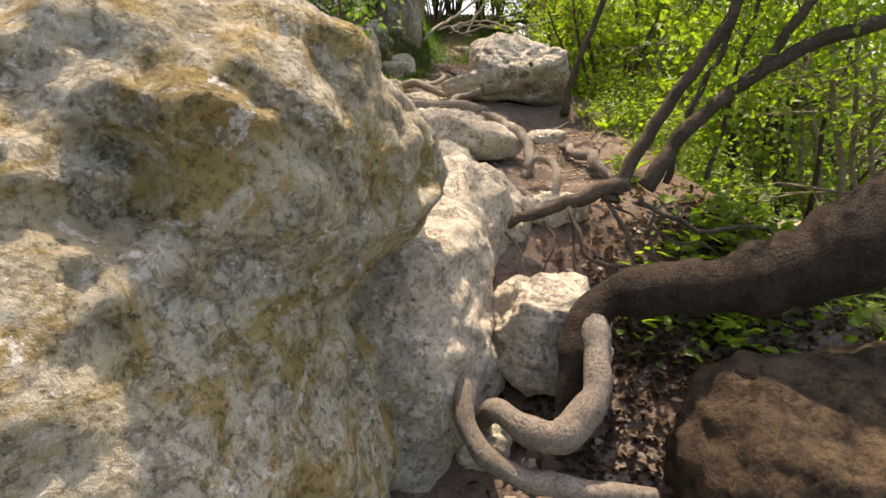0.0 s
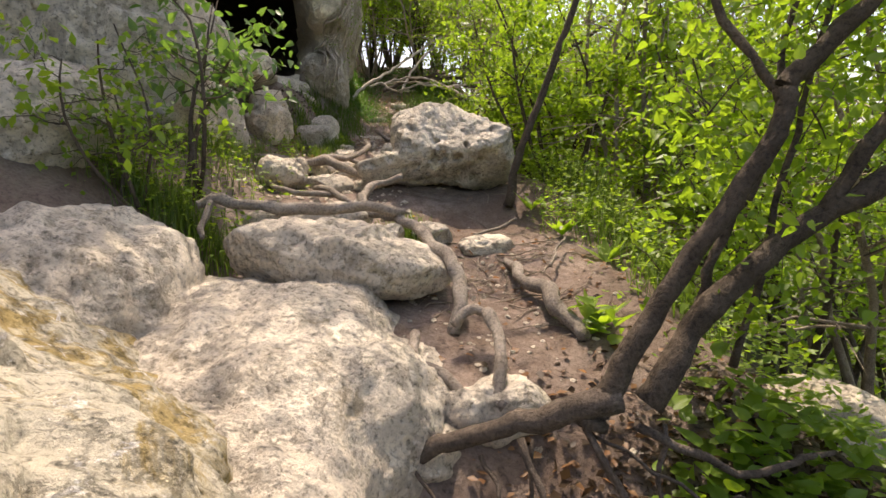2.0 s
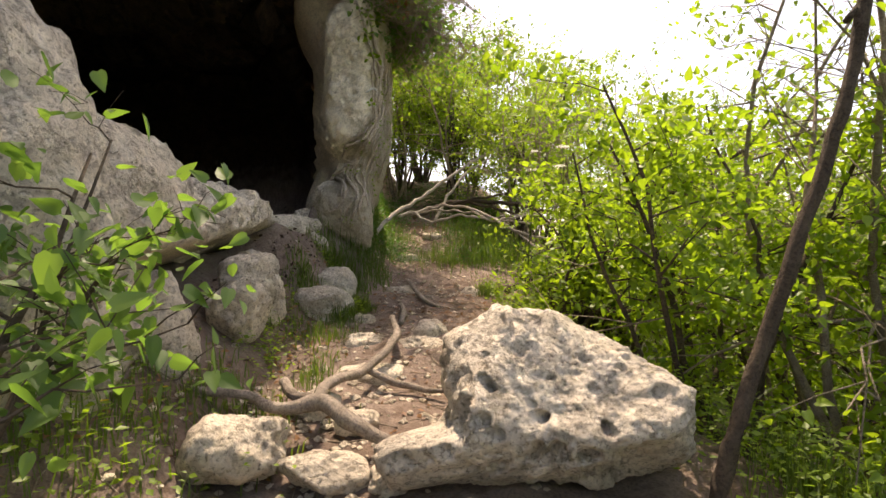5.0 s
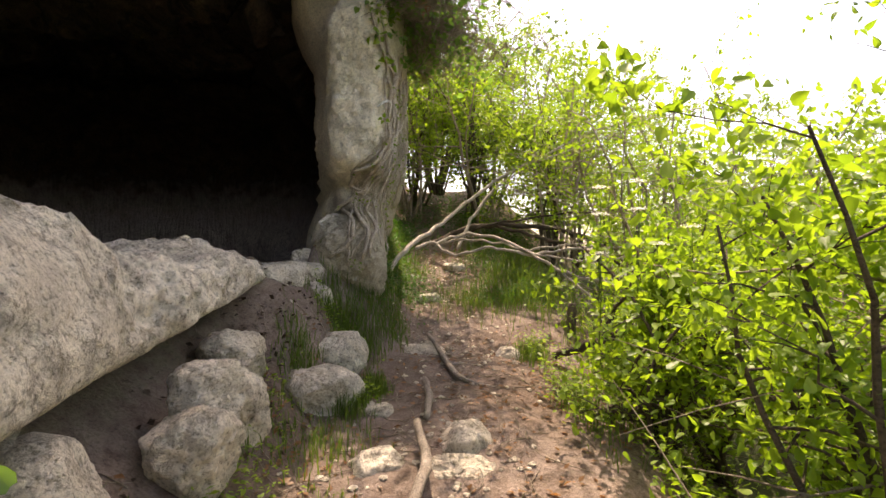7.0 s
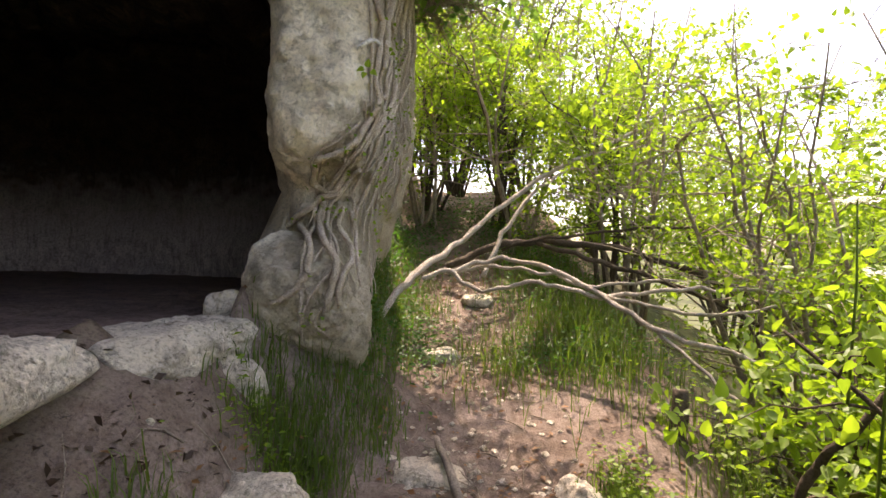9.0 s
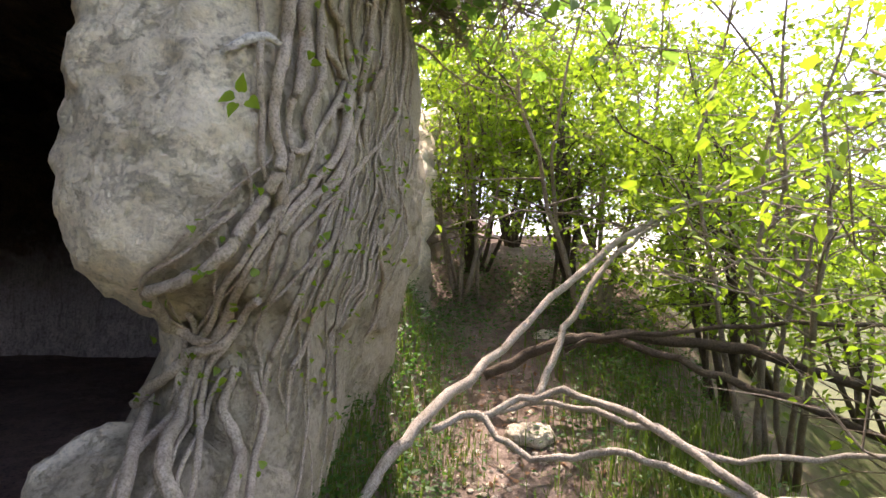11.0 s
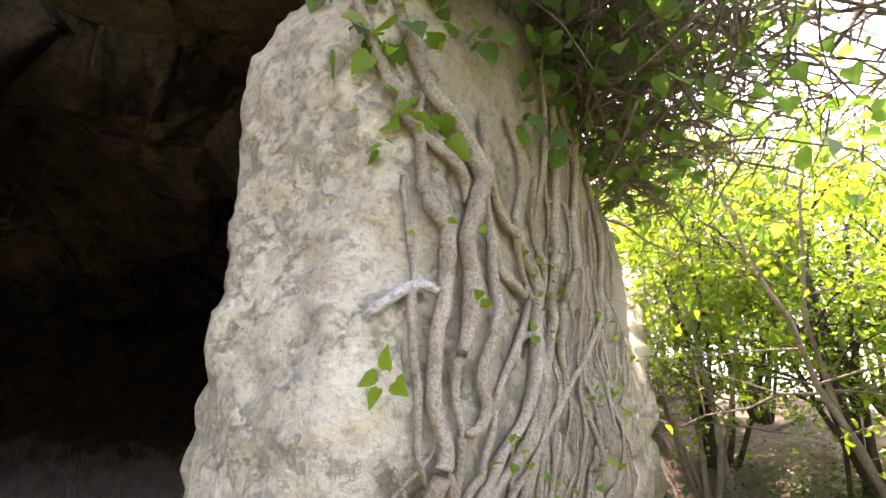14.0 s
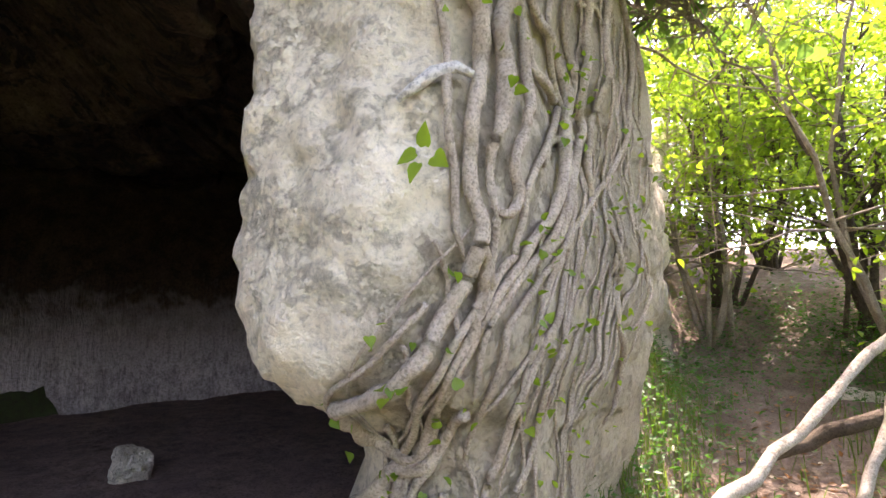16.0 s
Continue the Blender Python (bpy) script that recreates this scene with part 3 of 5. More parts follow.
STONES = [  # place, radii, turn, words
    ((-0.84, 5.92, 2.26), (0.16, 0.16, 0.18), 10, "rounded buff stone below the ledge"),
    ((-1.02, 5.4, 2.2), (0.15, 0.2, 0.3), 0, "upright pale stone under the ledge"),
    ((-0.84, 6.1, 2.42), (0.16, 0.14, 0.12), 20, "small pale stone wedged under the ledge"),
    ((-0.86, 6.3, 2.28), (0.16, 0.15, 0.2), -10, "tall rounded buff stone under the ledge"),
    ((-0.6, 7.02, 2.2), (0.25, 0.17, 0.15), 12, "pitted grey stone beside the path"),
    ((-0.6, 7.52, 2.34), (0.19, 0.16, 0.15), 0, "rounded pale stone set in the bank"),
    ((-0.5, 4.92, 1.84), (0.2, 0.13, 0.1), 15, "pale stone in the grass"),
    ((-0.2, 4.9, 1.74), (0.15, 0.11, 0.06), -10, "flat grey stone in the path"),
    ((0.04, 4.85, 1.72), (0.08, 0.07, 0.06), 0, "small buff stone in the path"),
    ((0.23, 6.68, 2.0), (0.15, 0.19, 0.13), -25, "jagged triangular pale stone in the path"),
    ((0.0, 8.2, 2.18), (0.22, 0.14, 0.08), -5, "worn step stone across the path"),
    ((0.05, 7.9, 2.08), (0.16, 0.1, 0.07), 10, "low grey stone on the path"),
    ((-0.12, 7.45, 2.06), (0.14, 0.1, 0.05), 40, "flat brown stone on the path"), ((0.35, 7.9, 2.12), (0.12, 0.09, 0.05), 15, "flat brown stone on the path"),
    ((0.5, 7.55, 2.06), (0.1, 0.12, 0.06), 25, "flat brown stone on the path"), ((-0.3, 7.05, 2.04), (0.12, 0.08, 0.06), -20, "low grey stone on the path"),
    ((-0.22, 6.45, 1.98), (0.14, 0.12, 0.07), 30, "low pale stone at the path edge"),
    ((0.05, 9.3, 2.5), (0.16, 0.1, 0.05), 10, "flat stone on the sunlit terrace"), ((0.35, 10.2, 2.8), (0.14, 0.1, 0.06), 0, "grey stone on the upper path"),
    ((0.68, 8.0, 2.17), (0.15, 0.13, 0.12), 15, "pale block at the path edge"),
    ((-0.95, 7.55, 2.5), (0.2, 0.2, 0.25), 0, "grey rubble stone under the ledge"),
    ((-0.88, 8.0, 2.62), (0.16, 0.16, 0.18), 30, "grey rubble stone under the pillar"),
    ((-1.0, 6.75, 2.42), (0.16, 0.2, 0.16), 0, "buff stone under the ledge"),
    ((0.16, 6.4, 1.95), (0.17, 0.12, 0.06), -15, "flat grey stone in the path"),
    ((-0.1, 6.0, 1.86), (0.2, 0.1, 0.06), 5, "low flat stone in the path"),
    ((0.42, 4.0, 1.5), (0.1, 0.14, 0.07), 30, "pale stone at the foot of the pitted boulder"),
    ((0.22, 3.62, 1.55), (0.07, 0.05, 0.05), 0, "small white stone on the slab"),
    ((0.72, 3.85, 1.45), (0.16, 0.09, 0.06), 10, "grey stone sunk in the red soil"),
    ((0.52, 2.62, 1.16), (0.16, 0.13, 0.1), 0, "white sunlit stone among roots"),
    ((0.28, 2.55, 1.05), (0.14, 0.14, 0.14), 20, "white sunlit stone beside the outcrop"),
    ((-0.05, 4.25, 1.62), (0.12, 0.08, 0.05), 20, "flat grey stone among roots"),
    ((-0.25, 4.1, 1.6), (0.13, 0.09, 0.05), -20, "flat grey stone among roots"),
    ((-0.3, 5.45, 1.82), (0.09, 0.07, 0.05), 0, "small grey stone by a root"),
    ((-0.12, 5.3, 1.8), (0.1, 0.06, 0.05), 35, "small grey stone by a root"),
    ((1.9, 2.9, 0.9), (0.3, 0.22, 0.16), 0, "grey stone on the shaded slope"),
    ((-0.22, 3.98, 1.6), (0.3, 0.2, 0.06), 8, "broad flat pale slab behind the log"),
    ((0.14, 1.72, 0.5), (0.1, 0.1, 0.1), 8, "small pale stone beside the looping root"),
    ((0.3, 1.2, 0.36), (0.12, 0.1, 0.08), 8, "white stone in the gully"),
    ((0.62, 11.6, 3.15), (0.2, 0.14, 0.12), 0, "grey stone on the far bank"),
    ((-0.98, 8.25, 2.92), (0.09, 0.08, 0.08), 20, "loose grey stone at the cave mouth"),
    ((-3.2, 9.4, 2.94), (0.13, 0.11, 0.11), 0, "loose grey stone on the cave floor"),
]
for i, (p, r, rz, words) in enumerate(STONES):
    p = (p[0], p[1], p[2] - (0.5 if 5.5 < p[1] < 8.4 and -0.7 < p[0] else 0.18) * r[2])
    boulder("stone", p, [(p, r, rz, 3.2), ((p[0] + r[0] * 0.3, p[1], p[2] - r[2] * 0.25), (r[0] * 0.8, r[1] * 0.9, r[2] * 0.8), rz + 25, 2.6)], 0.015,
            HOLEY if "pitted" in words or "jagged" in words else LIMESTONE, level=5, amp=0.022, freq=6.0, seed=30 + i, ridges=0.045, pits=0.014, pit_freq=16.0, reach=0.8, facets=10, chip=0.64, label=words, category="stone", group="stones along the path")


# ---- roots and branches ----
def spline(pts, n=6):
    """Points of a smooth line through the given ones; a point is (x, y, z, radius)."""
    P = [np.array(p, float) for p in pts]
    P = [2 * P[0] - P[1]] + P + [2 * P[-1] - P[-2]]
    out = []
    for a, b, c, d in zip(P, P[1:], P[2:], P[3:]):
        for k in range(n):
            t = k / n
            out.append(0.5 * (2 * b + (c - a) * t + (2 * a - 5 * b + 4 * c - d) * t * t + (3 * b - a - 3 * c + d) * t ** 3))
    return out + [P[-2]]


def limb(buf, pts, wobble=0.012, seed=0, sides=8, n=6, knots=0.18):
    line = spline(pts, n)
    V, R = [], []
    for p in line:
        q = Vector(p[:3]) * 9 + Vector((seed * 1.7, seed, 0))
        V.append(Vector(p[:3]) + noise.noise_vector(q) * wobble)
        R.append(max(0.002, p[3] * (1 + knots * noise.noise(q * 1.6 + Vector((5, 5, 5))))))
    buf.tube(V, R, sides)


def root(name, lines, material, label, category="root", seed=0, sides=10, thin=1.0, **kw):
    lines = [[(*p[:3], p[3] * thin) for p in l] for l in lines]
    base = Vector(lines[0][0][:3])
    thing = obj(name, None, label=label, category=category, group=kw.pop("group", ""))
    thing.location = base
    for i, l in enumerate(lines):
        b = Buf()
        limb(b, [(p[0] - base.x, p[1] - base.y, p[2] - base.z, p[3]) for p in l], seed=seed + i, sides=sides, **kw)
        obj("stem" if i == 0 else "side_branch", b.mesh(name, material), thing)
    return thing


root("leaning_tree", [[(0.42, 1.6, 0.6, 0.06), (0.45, 1.7, 0.8, 0.075), (0.54, 1.77, 0.96, 0.095), (0.72, 1.74, 1.03, 0.12), (0.9, 1.68, 1.06, 0.13), (1.08, 1.61, 1.13, 0.155), (1.35, 1.56, 1.3, 0.19), (1.7, 1.5, 1.62, 0.2), (2.2, 1.45, 2.2, 0.19), (2.6, 1.4, 3.0, 0.16)]],
     TRUNK, "thick brown bent trunk leaning out over the slope", "tree trunk", 3, 18, thin=0.74, knots=0.3)
root("looping_root", [[(0.52, 1.76, 0.95, 0.05), (0.5, 1.64, 0.84, 0.042), (0.47, 1.53, 0.74, 0.046), (0.38, 1.46, 0.67, 0.05), (0.27, 1.47, 0.67, 0.046), (0.19, 1.55, 0.7, 0.036), (0.15, 1.68, 0.58, 0.03), (0.14, 1.8, 0.42, 0.02)],
                      [(-0.02, 1.82, 0.78, 0.03), (0.07, 1.62, 0.74, 0.034), (0.09, 1.52, 0.66, 0.032), (0.16, 1.44, 0.59, 0.034), (0.34, 1.4, 0.54, 0.034), (0.62, 1.38, 0.52, 0.028)]], ROOT, "pale polished root looping over the step", seed=9, sides=14)
root("bank_root", [[(0.16, 2.5, 1.02, 0.045), (0.26, 2.42, 1.1, 0.05), (0.45, 2.38, 1.18, 0.055), (0.62, 2.34, 1.24, 0.065), (0.78, 2.3, 1.3, 0.08)],
                   [(0.55, 2.3, 1.2, 0.02), (0.6, 2.2, 1.05, 0.018), (0.72, 2.15, 0.98, 0.015), (0.95, 2.12, 1.0, 0.02)],
                   [(0.7, 2.28, 1.24, 0.02), (0.8, 2.18, 1.08, 0.018), (0.78, 2.12, 0.95, 0.012)],
                   [(0.45, 2.36, 1.16, 0.015), (0.48, 2.25, 1.02, 0.012), (0.42, 2.2, 0.9, 0.01)],
                   [(0.85, 2.3, 1.24, 0.025), (1.1, 2.25, 1.12, 0.022), (1.4, 2.3, 1.1, 0.016), (1.8, 2.3, 1.0, 0.014)],
                   [(0.3, 2.4, 1.08, 0.012), (0.36, 2.28, 0.95, 0.011), (0.34, 2.22, 0.8, 0.008)], [(0.6, 2.33, 1.2, 0.012), (0.56, 2.22, 0.98, 0.011), (0.66, 2.16, 0.82, 0.008)], [(0.9, 2.3, 1.22, 0.014), (0.92, 2.2, 1.0, 0.012), (1.05, 2.14, 0.86, 0.009)], [(0.7, 2.3, 1.22, 0.01), (0.9, 2.24, 1.12, 0.01), (1.15, 2.2, 1.02, 0.008)]], BANK_ROOT, "gnarled roots hanging from the soil bank", seed=14, thin=0.48, wobble=0.035)
root("log", [[(-0.66, 3.66, 1.7, 0.025), (-0.58, 3.7, 1.72, 0.035), (-0.35, 3.68, 1.67, 0.035), (-0.1, 3.7, 1.66, 0.04), (0.12, 3.72, 1.66, 0.035), (0.3, 3.74, 1.65, 0.025)],
             [(-0.6, 3.68, 1.7, 0.02), (-0.62, 3.6, 1.62, 0.02), (-0.58, 3.48, 1.55, 0.015)]], ROOT, "grey barkless root lying like a log", seed=20, thin=0.8, wobble=0.02, knots=0.3)
root("curved_root", [[(0.3, 4.5, 1.8, 0.03), (0.14, 4.42, 1.74, 0.035), (0.07, 4.22, 1.68, 0.038), (0.12, 4.0, 1.62, 0.035), (0.24, 3.82, 1.6, 0.035), (0.36, 3.55, 1.58, 0.04), (0.45, 3.3, 1.5, 0.045), (0.5, 3.12, 1.38, 0.05), (0.46, 2.98, 1.26, 0.04)]],
     ROOT, "long brown root curving past the slab", seed=24, thin=0.68, wobble=0.025, knots=0.3)
root("path_root", [[(0.8, 3.66, 1.4, 0.015), (0.82, 3.5, 1.4, 0.03), (0.81, 3.35, 1.38, 0.03), (0.87, 3.2, 1.36, 0.042), (0.88, 3.05, 1.33, 0.04), (0.92, 2.9, 1.27, 0.03)],
                   [(0.58, 2.9, 1.36, 0.025), (0.575, 2.8, 1.36, 0.028), (0.56, 2.65, 1.3, 0.026), (0.55, 2.5, 1.2, 0.02)],
                   [(0.45, 2.88, 1.33, 0.018), (0.52, 2.9, 1.36, 0.022), (0.58, 2.88, 1.35, 0.02)],
                   [(0.3, 2.85, 1.3, 0.02), (0.32, 2.72, 1.26, 0.024), (0.42, 2.6, 1.22, 0.02), (0.5, 2.52, 1.18, 0.015)]], ROOT, "worn pale roots crossing the red soil", seed=28, thin=0.85, wobble=0.025, knots=0.3)
root("forked_root", [[(-0.86, 5.26, 1.95, 0.015), (-0.6, 5.25, 1.92, 0.022), (-0.42, 5.18, 1.88, 0.025), (-0.26, 5.2, 1.9, 0.035), (-0.12, 5.1, 1.85, 0.035), (0.05, 5.05, 1.77, 0.025)],
                     [(-0.27, 5.2, 1.9, 0.03), (-0.26, 5.42, 1.93, 0.025), (-0.12, 5.75, 1.92, 0.025), (0.02, 6.2, 2.02, 0.025), (-0.02, 6.6, 2.1, 0.02)],
                     [(-0.5, 5.55, 1.9, 0.025), (-0.42, 5.42, 1.88, 0.025), (-0.28, 5.28, 1.88, 0.025)],
                     [(-0.12, 5.8, 1.9, 0.02), (0.1, 5.72, 1.84, 0.02), (0.3, 5.7, 1.82, 0.012)]], ROOT, "dark forked root across the path", seed=32)
root("path_root", [[(-0.25, 4.6, 1.72, 0.018), (-0.16, 4.45, 1.72, 0.022), (-0.05, 4.3, 1.68, 0.02), (0.05, 4.2, 1.62, 0.012)], [(-0.5, 4.5, 1.74, 0.015), (-0.3, 4.35, 1.7, 0.018), (-0.1, 4.38, 1.69, 0.018)]], ROOT, "brown root between flat stones", seed=36)
root("path_root", [[(0.05, 8.35, 2.28, 0.015), (0.12, 8.05, 2.22, 0.02), (0.18, 7.7, 2.17, 0.022), (0.26, 7.45, 2.12, 0.02), (0.5, 7.35, 2.06, 0.015)], [(0.18, 7.7, 2.16, 0.015), (0.45, 7.75, 2.13, 0.013), (0.7, 7.5, 2.08, 0.012)],
                   [(0.02, 7.5, 2.1, 0.02), (0.05, 7.2, 2.06, 0.025), (0.03, 6.95, 2.02, 0.02)]], ROOT, "brown root snaking up the path", seed=40)
root("soil_twig", [[(0.7, 4.05, 1.48, 0.008), (0.86, 4.15, 1.5, 0.01), (0.98, 4.2, 1.55, 0.006)], [(0.95, 3.4, 1.42, 0.008), (1.02, 3.55, 1.46, 0.008), (1.12, 3.72, 1.5, 0.005)]], ROOT, "thin dry twigs on the red soil", "twig", seed=44, sides=6)

root("fallen_branch", [[(-0.42, 9.0, 2.6, 0.03), (-0.3, 9.2, 2.82, 0.034), (-0.14, 9.45, 3.02, 0.036), (0.3, 10.0, 3.36, 0.03), (0.66, 10.4, 3.68, 0.03), (1.2, 10.7, 4.05, 0.028), (2.4, 10.8, 4.62, 0.02), (3.6, 10.6, 4.85, 0.012)],
                       [(-0.06, 9.45, 3.02, 0.024), (0.12, 9.5, 3.06, 0.022), (0.34, 9.35, 2.94, 0.02), (0.7, 9.2, 3.0, 0.02), (1.05, 9.0, 2.95, 0.02), (1.5, 8.9, 3.0, 0.016), (2.2, 8.9, 3.0, 0.01)],
                       [(0.12, 9.5, 3.06, 0.022), (0.5, 9.55, 3.16, 0.022), (0.85, 9.2, 3.07, 0.022), (1.05, 8.95, 2.95, 0.022), (1.3, 8.6, 2.78, 0.02), (1.9, 8.4, 2.62, 0.018), (2.5, 8.2, 2.5, 0.012)],
                       [(0.1, 9.52, 3.05, 0.018), (0.45, 9.6, 3.1, 0.018), (0.8, 9.4, 3.06, 0.018), (1.1, 9.25, 3.0, 0.016), (1.6, 9.15, 3.05, 0.012)],
                       [(0.4, 10.1, 3.0, 0.03), (0.55, 10.3, 3.3, 0.028), (0.9, 10.7, 3.75, 0.025), (1.5, 11.2, 4.2, 0.015)],
                       [(1.25, 8.66, 2.8, 0.014), (1.5, 8.3, 2.5, 0.013), (1.6, 8.0, 2.25, 0.012)],
                       [(1.05, 8.98, 2.95, 0.016), (1.5, 8.65, 2.88, 0.014), (1.9, 8.6, 2.95, 0.01)],
                       [(2.0, 10.8, 4.45, 0.014), (2.3, 10.6, 4.9, 0.01), (2.5, 10.5, 5.4, 0.006)],
                       [(1.2, 10.7, 4.05, 0.015), (1.7, 10.4, 4.2, 0.012), (2.6, 10.0, 4.5, 0.008)]], PALE_WOOD, "pale bare fallen branch arching over the path", "branch", 50, 8, thin=0.72, wobble=0.03)
root("leaning_branch", [[(0.1, 10.45, 3.05, 0.045), (0.5, 10.5, 3.25, 0.045), (0.9, 10.5, 3.32, 0.045), (1.6, 10.3, 3.25, 0.04), (2.4, 9.9, 2.95, 0.035), (3.0, 9.6, 2.5, 0.03)],
                        [(0.9, 10.5, 3.3, 0.03), (1.5, 10.0, 3.1, 0.028), (2.2, 9.5, 2.8, 0.02), (2.8, 9.2, 2.3, 0.015)],
                        [(0.6, 10.5, 3.25, 0.02), (1.4, 10.2, 3.4, 0.018), (2.4, 9.8, 3.45, 0.012)]], DARK_BARK, "dark fallen branch behind the path", "branch", 60, 8, thin=0.75, wobble=0.04)
root("stump", [[(1.28, 8.42, 2.05, 0.05), (1.28, 8.42, 2.3, 0.045), (1.29, 8.43, 2.52, 0.035)]], DARK_BARK, "short dark broken stump at the path edge", "tree stump", 64, 10)


# ---- plants ----
def leaf_mesh(name, P, D, N, L, W, material, lobes=False):
    """One mesh of many folded leaves: base points P, directions D, upward sides N, lengths L, widths W."""
    D = D / np.linalg.norm(D, axis=1)[:, None]
    S = np.cross(D, N)
    S /= np.linalg.norm(S, axis=1)[:, None] + 1e-9
    U = np.cross(S, D)
    L, W = L[:, None], W[:, None]
    if lobes:
        half = [(-0.06, 0.26, 0.05), (0.12, 0.5, 0.12), (0.42, 0.47, 0.12), (0.72, 0.24, 0.02)]
        prof = [(0.0, 0.0, 0.0)] + half + [(1.0, 0.0, -0.12)] + [(u, -w, h) for u, w, h in half[::-1]]
        tris = [(0, q, q + 1) for q in range(1, 9)]
    else:
        prof = [(0.0, 0.0, 0.0), (0.45, 0.5, 0.12), (1.0, 0.0, -0.08), (0.45, -0.5, 0.12)]
        tris = [(0, 1, 2), (0, 2, 3)]
    k = len(prof)
    V = np.stack([P + D * L * a + S * W * b + U * W * c for a, b, c in prof], 1).reshape(-1, 3)
    T = (np.array(tris)[None] + (np.arange(len(P)) * k)[:, None, None]).reshape(-1, 3)
    me = bpy.data.meshes.new(name)
    me.vertices.add(len(V))
    me.vertices.foreach_set("co", V.ravel().astype(np.float32))
    me.loops.add(T.size)
    me.loops.foreach_set("vertex_index", T.ravel().astype(np.int32))
    me.polygons.add(len(T))
    me.polygons.foreach_set("loop_start", np.arange(0, T.size, 3, dtype=np.int32))
    me.update(calc_edges=True)
    me.validate()
    me.materials.append(material)
    return me


def scatter_leaves(name, anchors, count, size, material, rng, jitter=0.05, droop=0.2, lobes=False, wide=0.62):
    A = np.array([a[:] for a in anchors])
    P = A[rng.integers(0, len(A), count)] + rng.normal(0, jitter, (count, 3))
    D = rng.normal(0, 1, (count, 3)) + np.array((0, 0, -droop))
    N = rng.normal(0, 0.55, (count, 3)) + np.array((0, 0, 1.0))
    L = size * rng.uniform(0.55, 1.25, count)
    return leaf_mesh(name, P, D, N, L, L * wide, material, lobes)


def shrub(name, x, y, height, spread, stems, leaves, size, seed, label, lean=(0, 0), r0=0.02, bark_mat=None, leaf=None, sink=0.05, clear=0.25, side=9, jitter=0.05, category="shrub", z=None, lobes=False):
    """A many-stemmed shrub: each stem with its side twigs is a part, the leaves are the crown."""
    rng, rnd = np.random.default_rng(seed), random.Random(seed)
    thing = obj(name, None, label=label, category=category)
    g = ground_point(x, y, -sink)
    thing.location = g if z is None else Vector((x, y, z))
    anchors = []
    for i in range(stems):
        b = Buf()
        az, out = rnd.uniform(0, 2 * math.pi), spread * rnd.uniform(0.25, 1.0)
        h = height * rnd.uniform(0.7, 1.05)
        bend = Vector((rnd.uniform(-1, 1), rnd.uniform(-1, 1), 0)) * 0.12 * height
        st = Vector((rnd.uniform(-1, 1), rnd.uniform(-1, 1), 0)) * 0.05 * stems ** 0.5
        pts = []
        for k in range(9):
            s = k / 8
            q = st + Vector((math.cos(az) * out * s ** 1.4 + lean[0] * s, math.sin(az) * out * s ** 1.4 + lean[1] * s, h * (s - 0.12 * s * s))) + bend * math.sin(s * 3.1)
            q += noise.noise_vector(q * 2.3 + Vector((seed, i * 3.1, 0))) * 0.06 * height * s
            pts.append(q)
        r = r0 * rnd.uniform(0.7, 1.2)
        b.tube(pts, [r * (1 - 0.85 * k / 8) + 0.002 for k in range(9)], 6)
        for _ in range(side):
            s = rnd.uniform(clear, 1.0)
            k = min(int(s * 8), 7)
            p0 = pts[k].lerp(pts[k + 1], s * 8 - k)
            a2 = rnd.uniform(0, 2 * math.pi)
            d = Vector((math.cos(a2), math.sin(a2), rnd.uniform(-0.15, 0.9))).normalized()
            ln = height * rnd.uniform(0.16, 0.36) * (1.15 - 0.6 * s)
            tw = [p0 + d * ln * q / 4 + noise.noise_vector((p0 + d * q) * 3) * 0.03 * q + Vector((0, 0, -0.012 * q * q * ln)) for q in range(5)]
            rr = r * (1 - 0.8 * s) * 0.5 + 0.0015
            b.tube(tw, [rr, rr * 0.8, rr * 0.6, rr * 0.45, rr * 0.3], 4, cap=False)
            anchors += tw[1:]
            for _ in range(3):
                j = rnd.randint(1, 4)
                d2 = (d + Vector((rnd.uniform(-1, 1), rnd.uniform(-1, 1), rnd.uniform(-0.6, 0.7)))).normalized() * ln * rnd.uniform(0.25, 0.6)
                sub = [tw[j], tw[j] + d2 * 0.5 + Vector((0, 0, 0.01)), tw[j] + d2]
                b.tube(sub, [rr * 0.5, rr * 0.35, 0.001], 3, cap=False)
                anchors += sub[1:] * 2
        obj("stem", b.mesh("stem", bark_mat or DARK_BARK), thing)
    if leaves:
        obj("crown", scatter_leaves("crown", anchors, leaves, size, leaf or LEAF, rng, jitter, lobes=lobes), thing)
    return thing


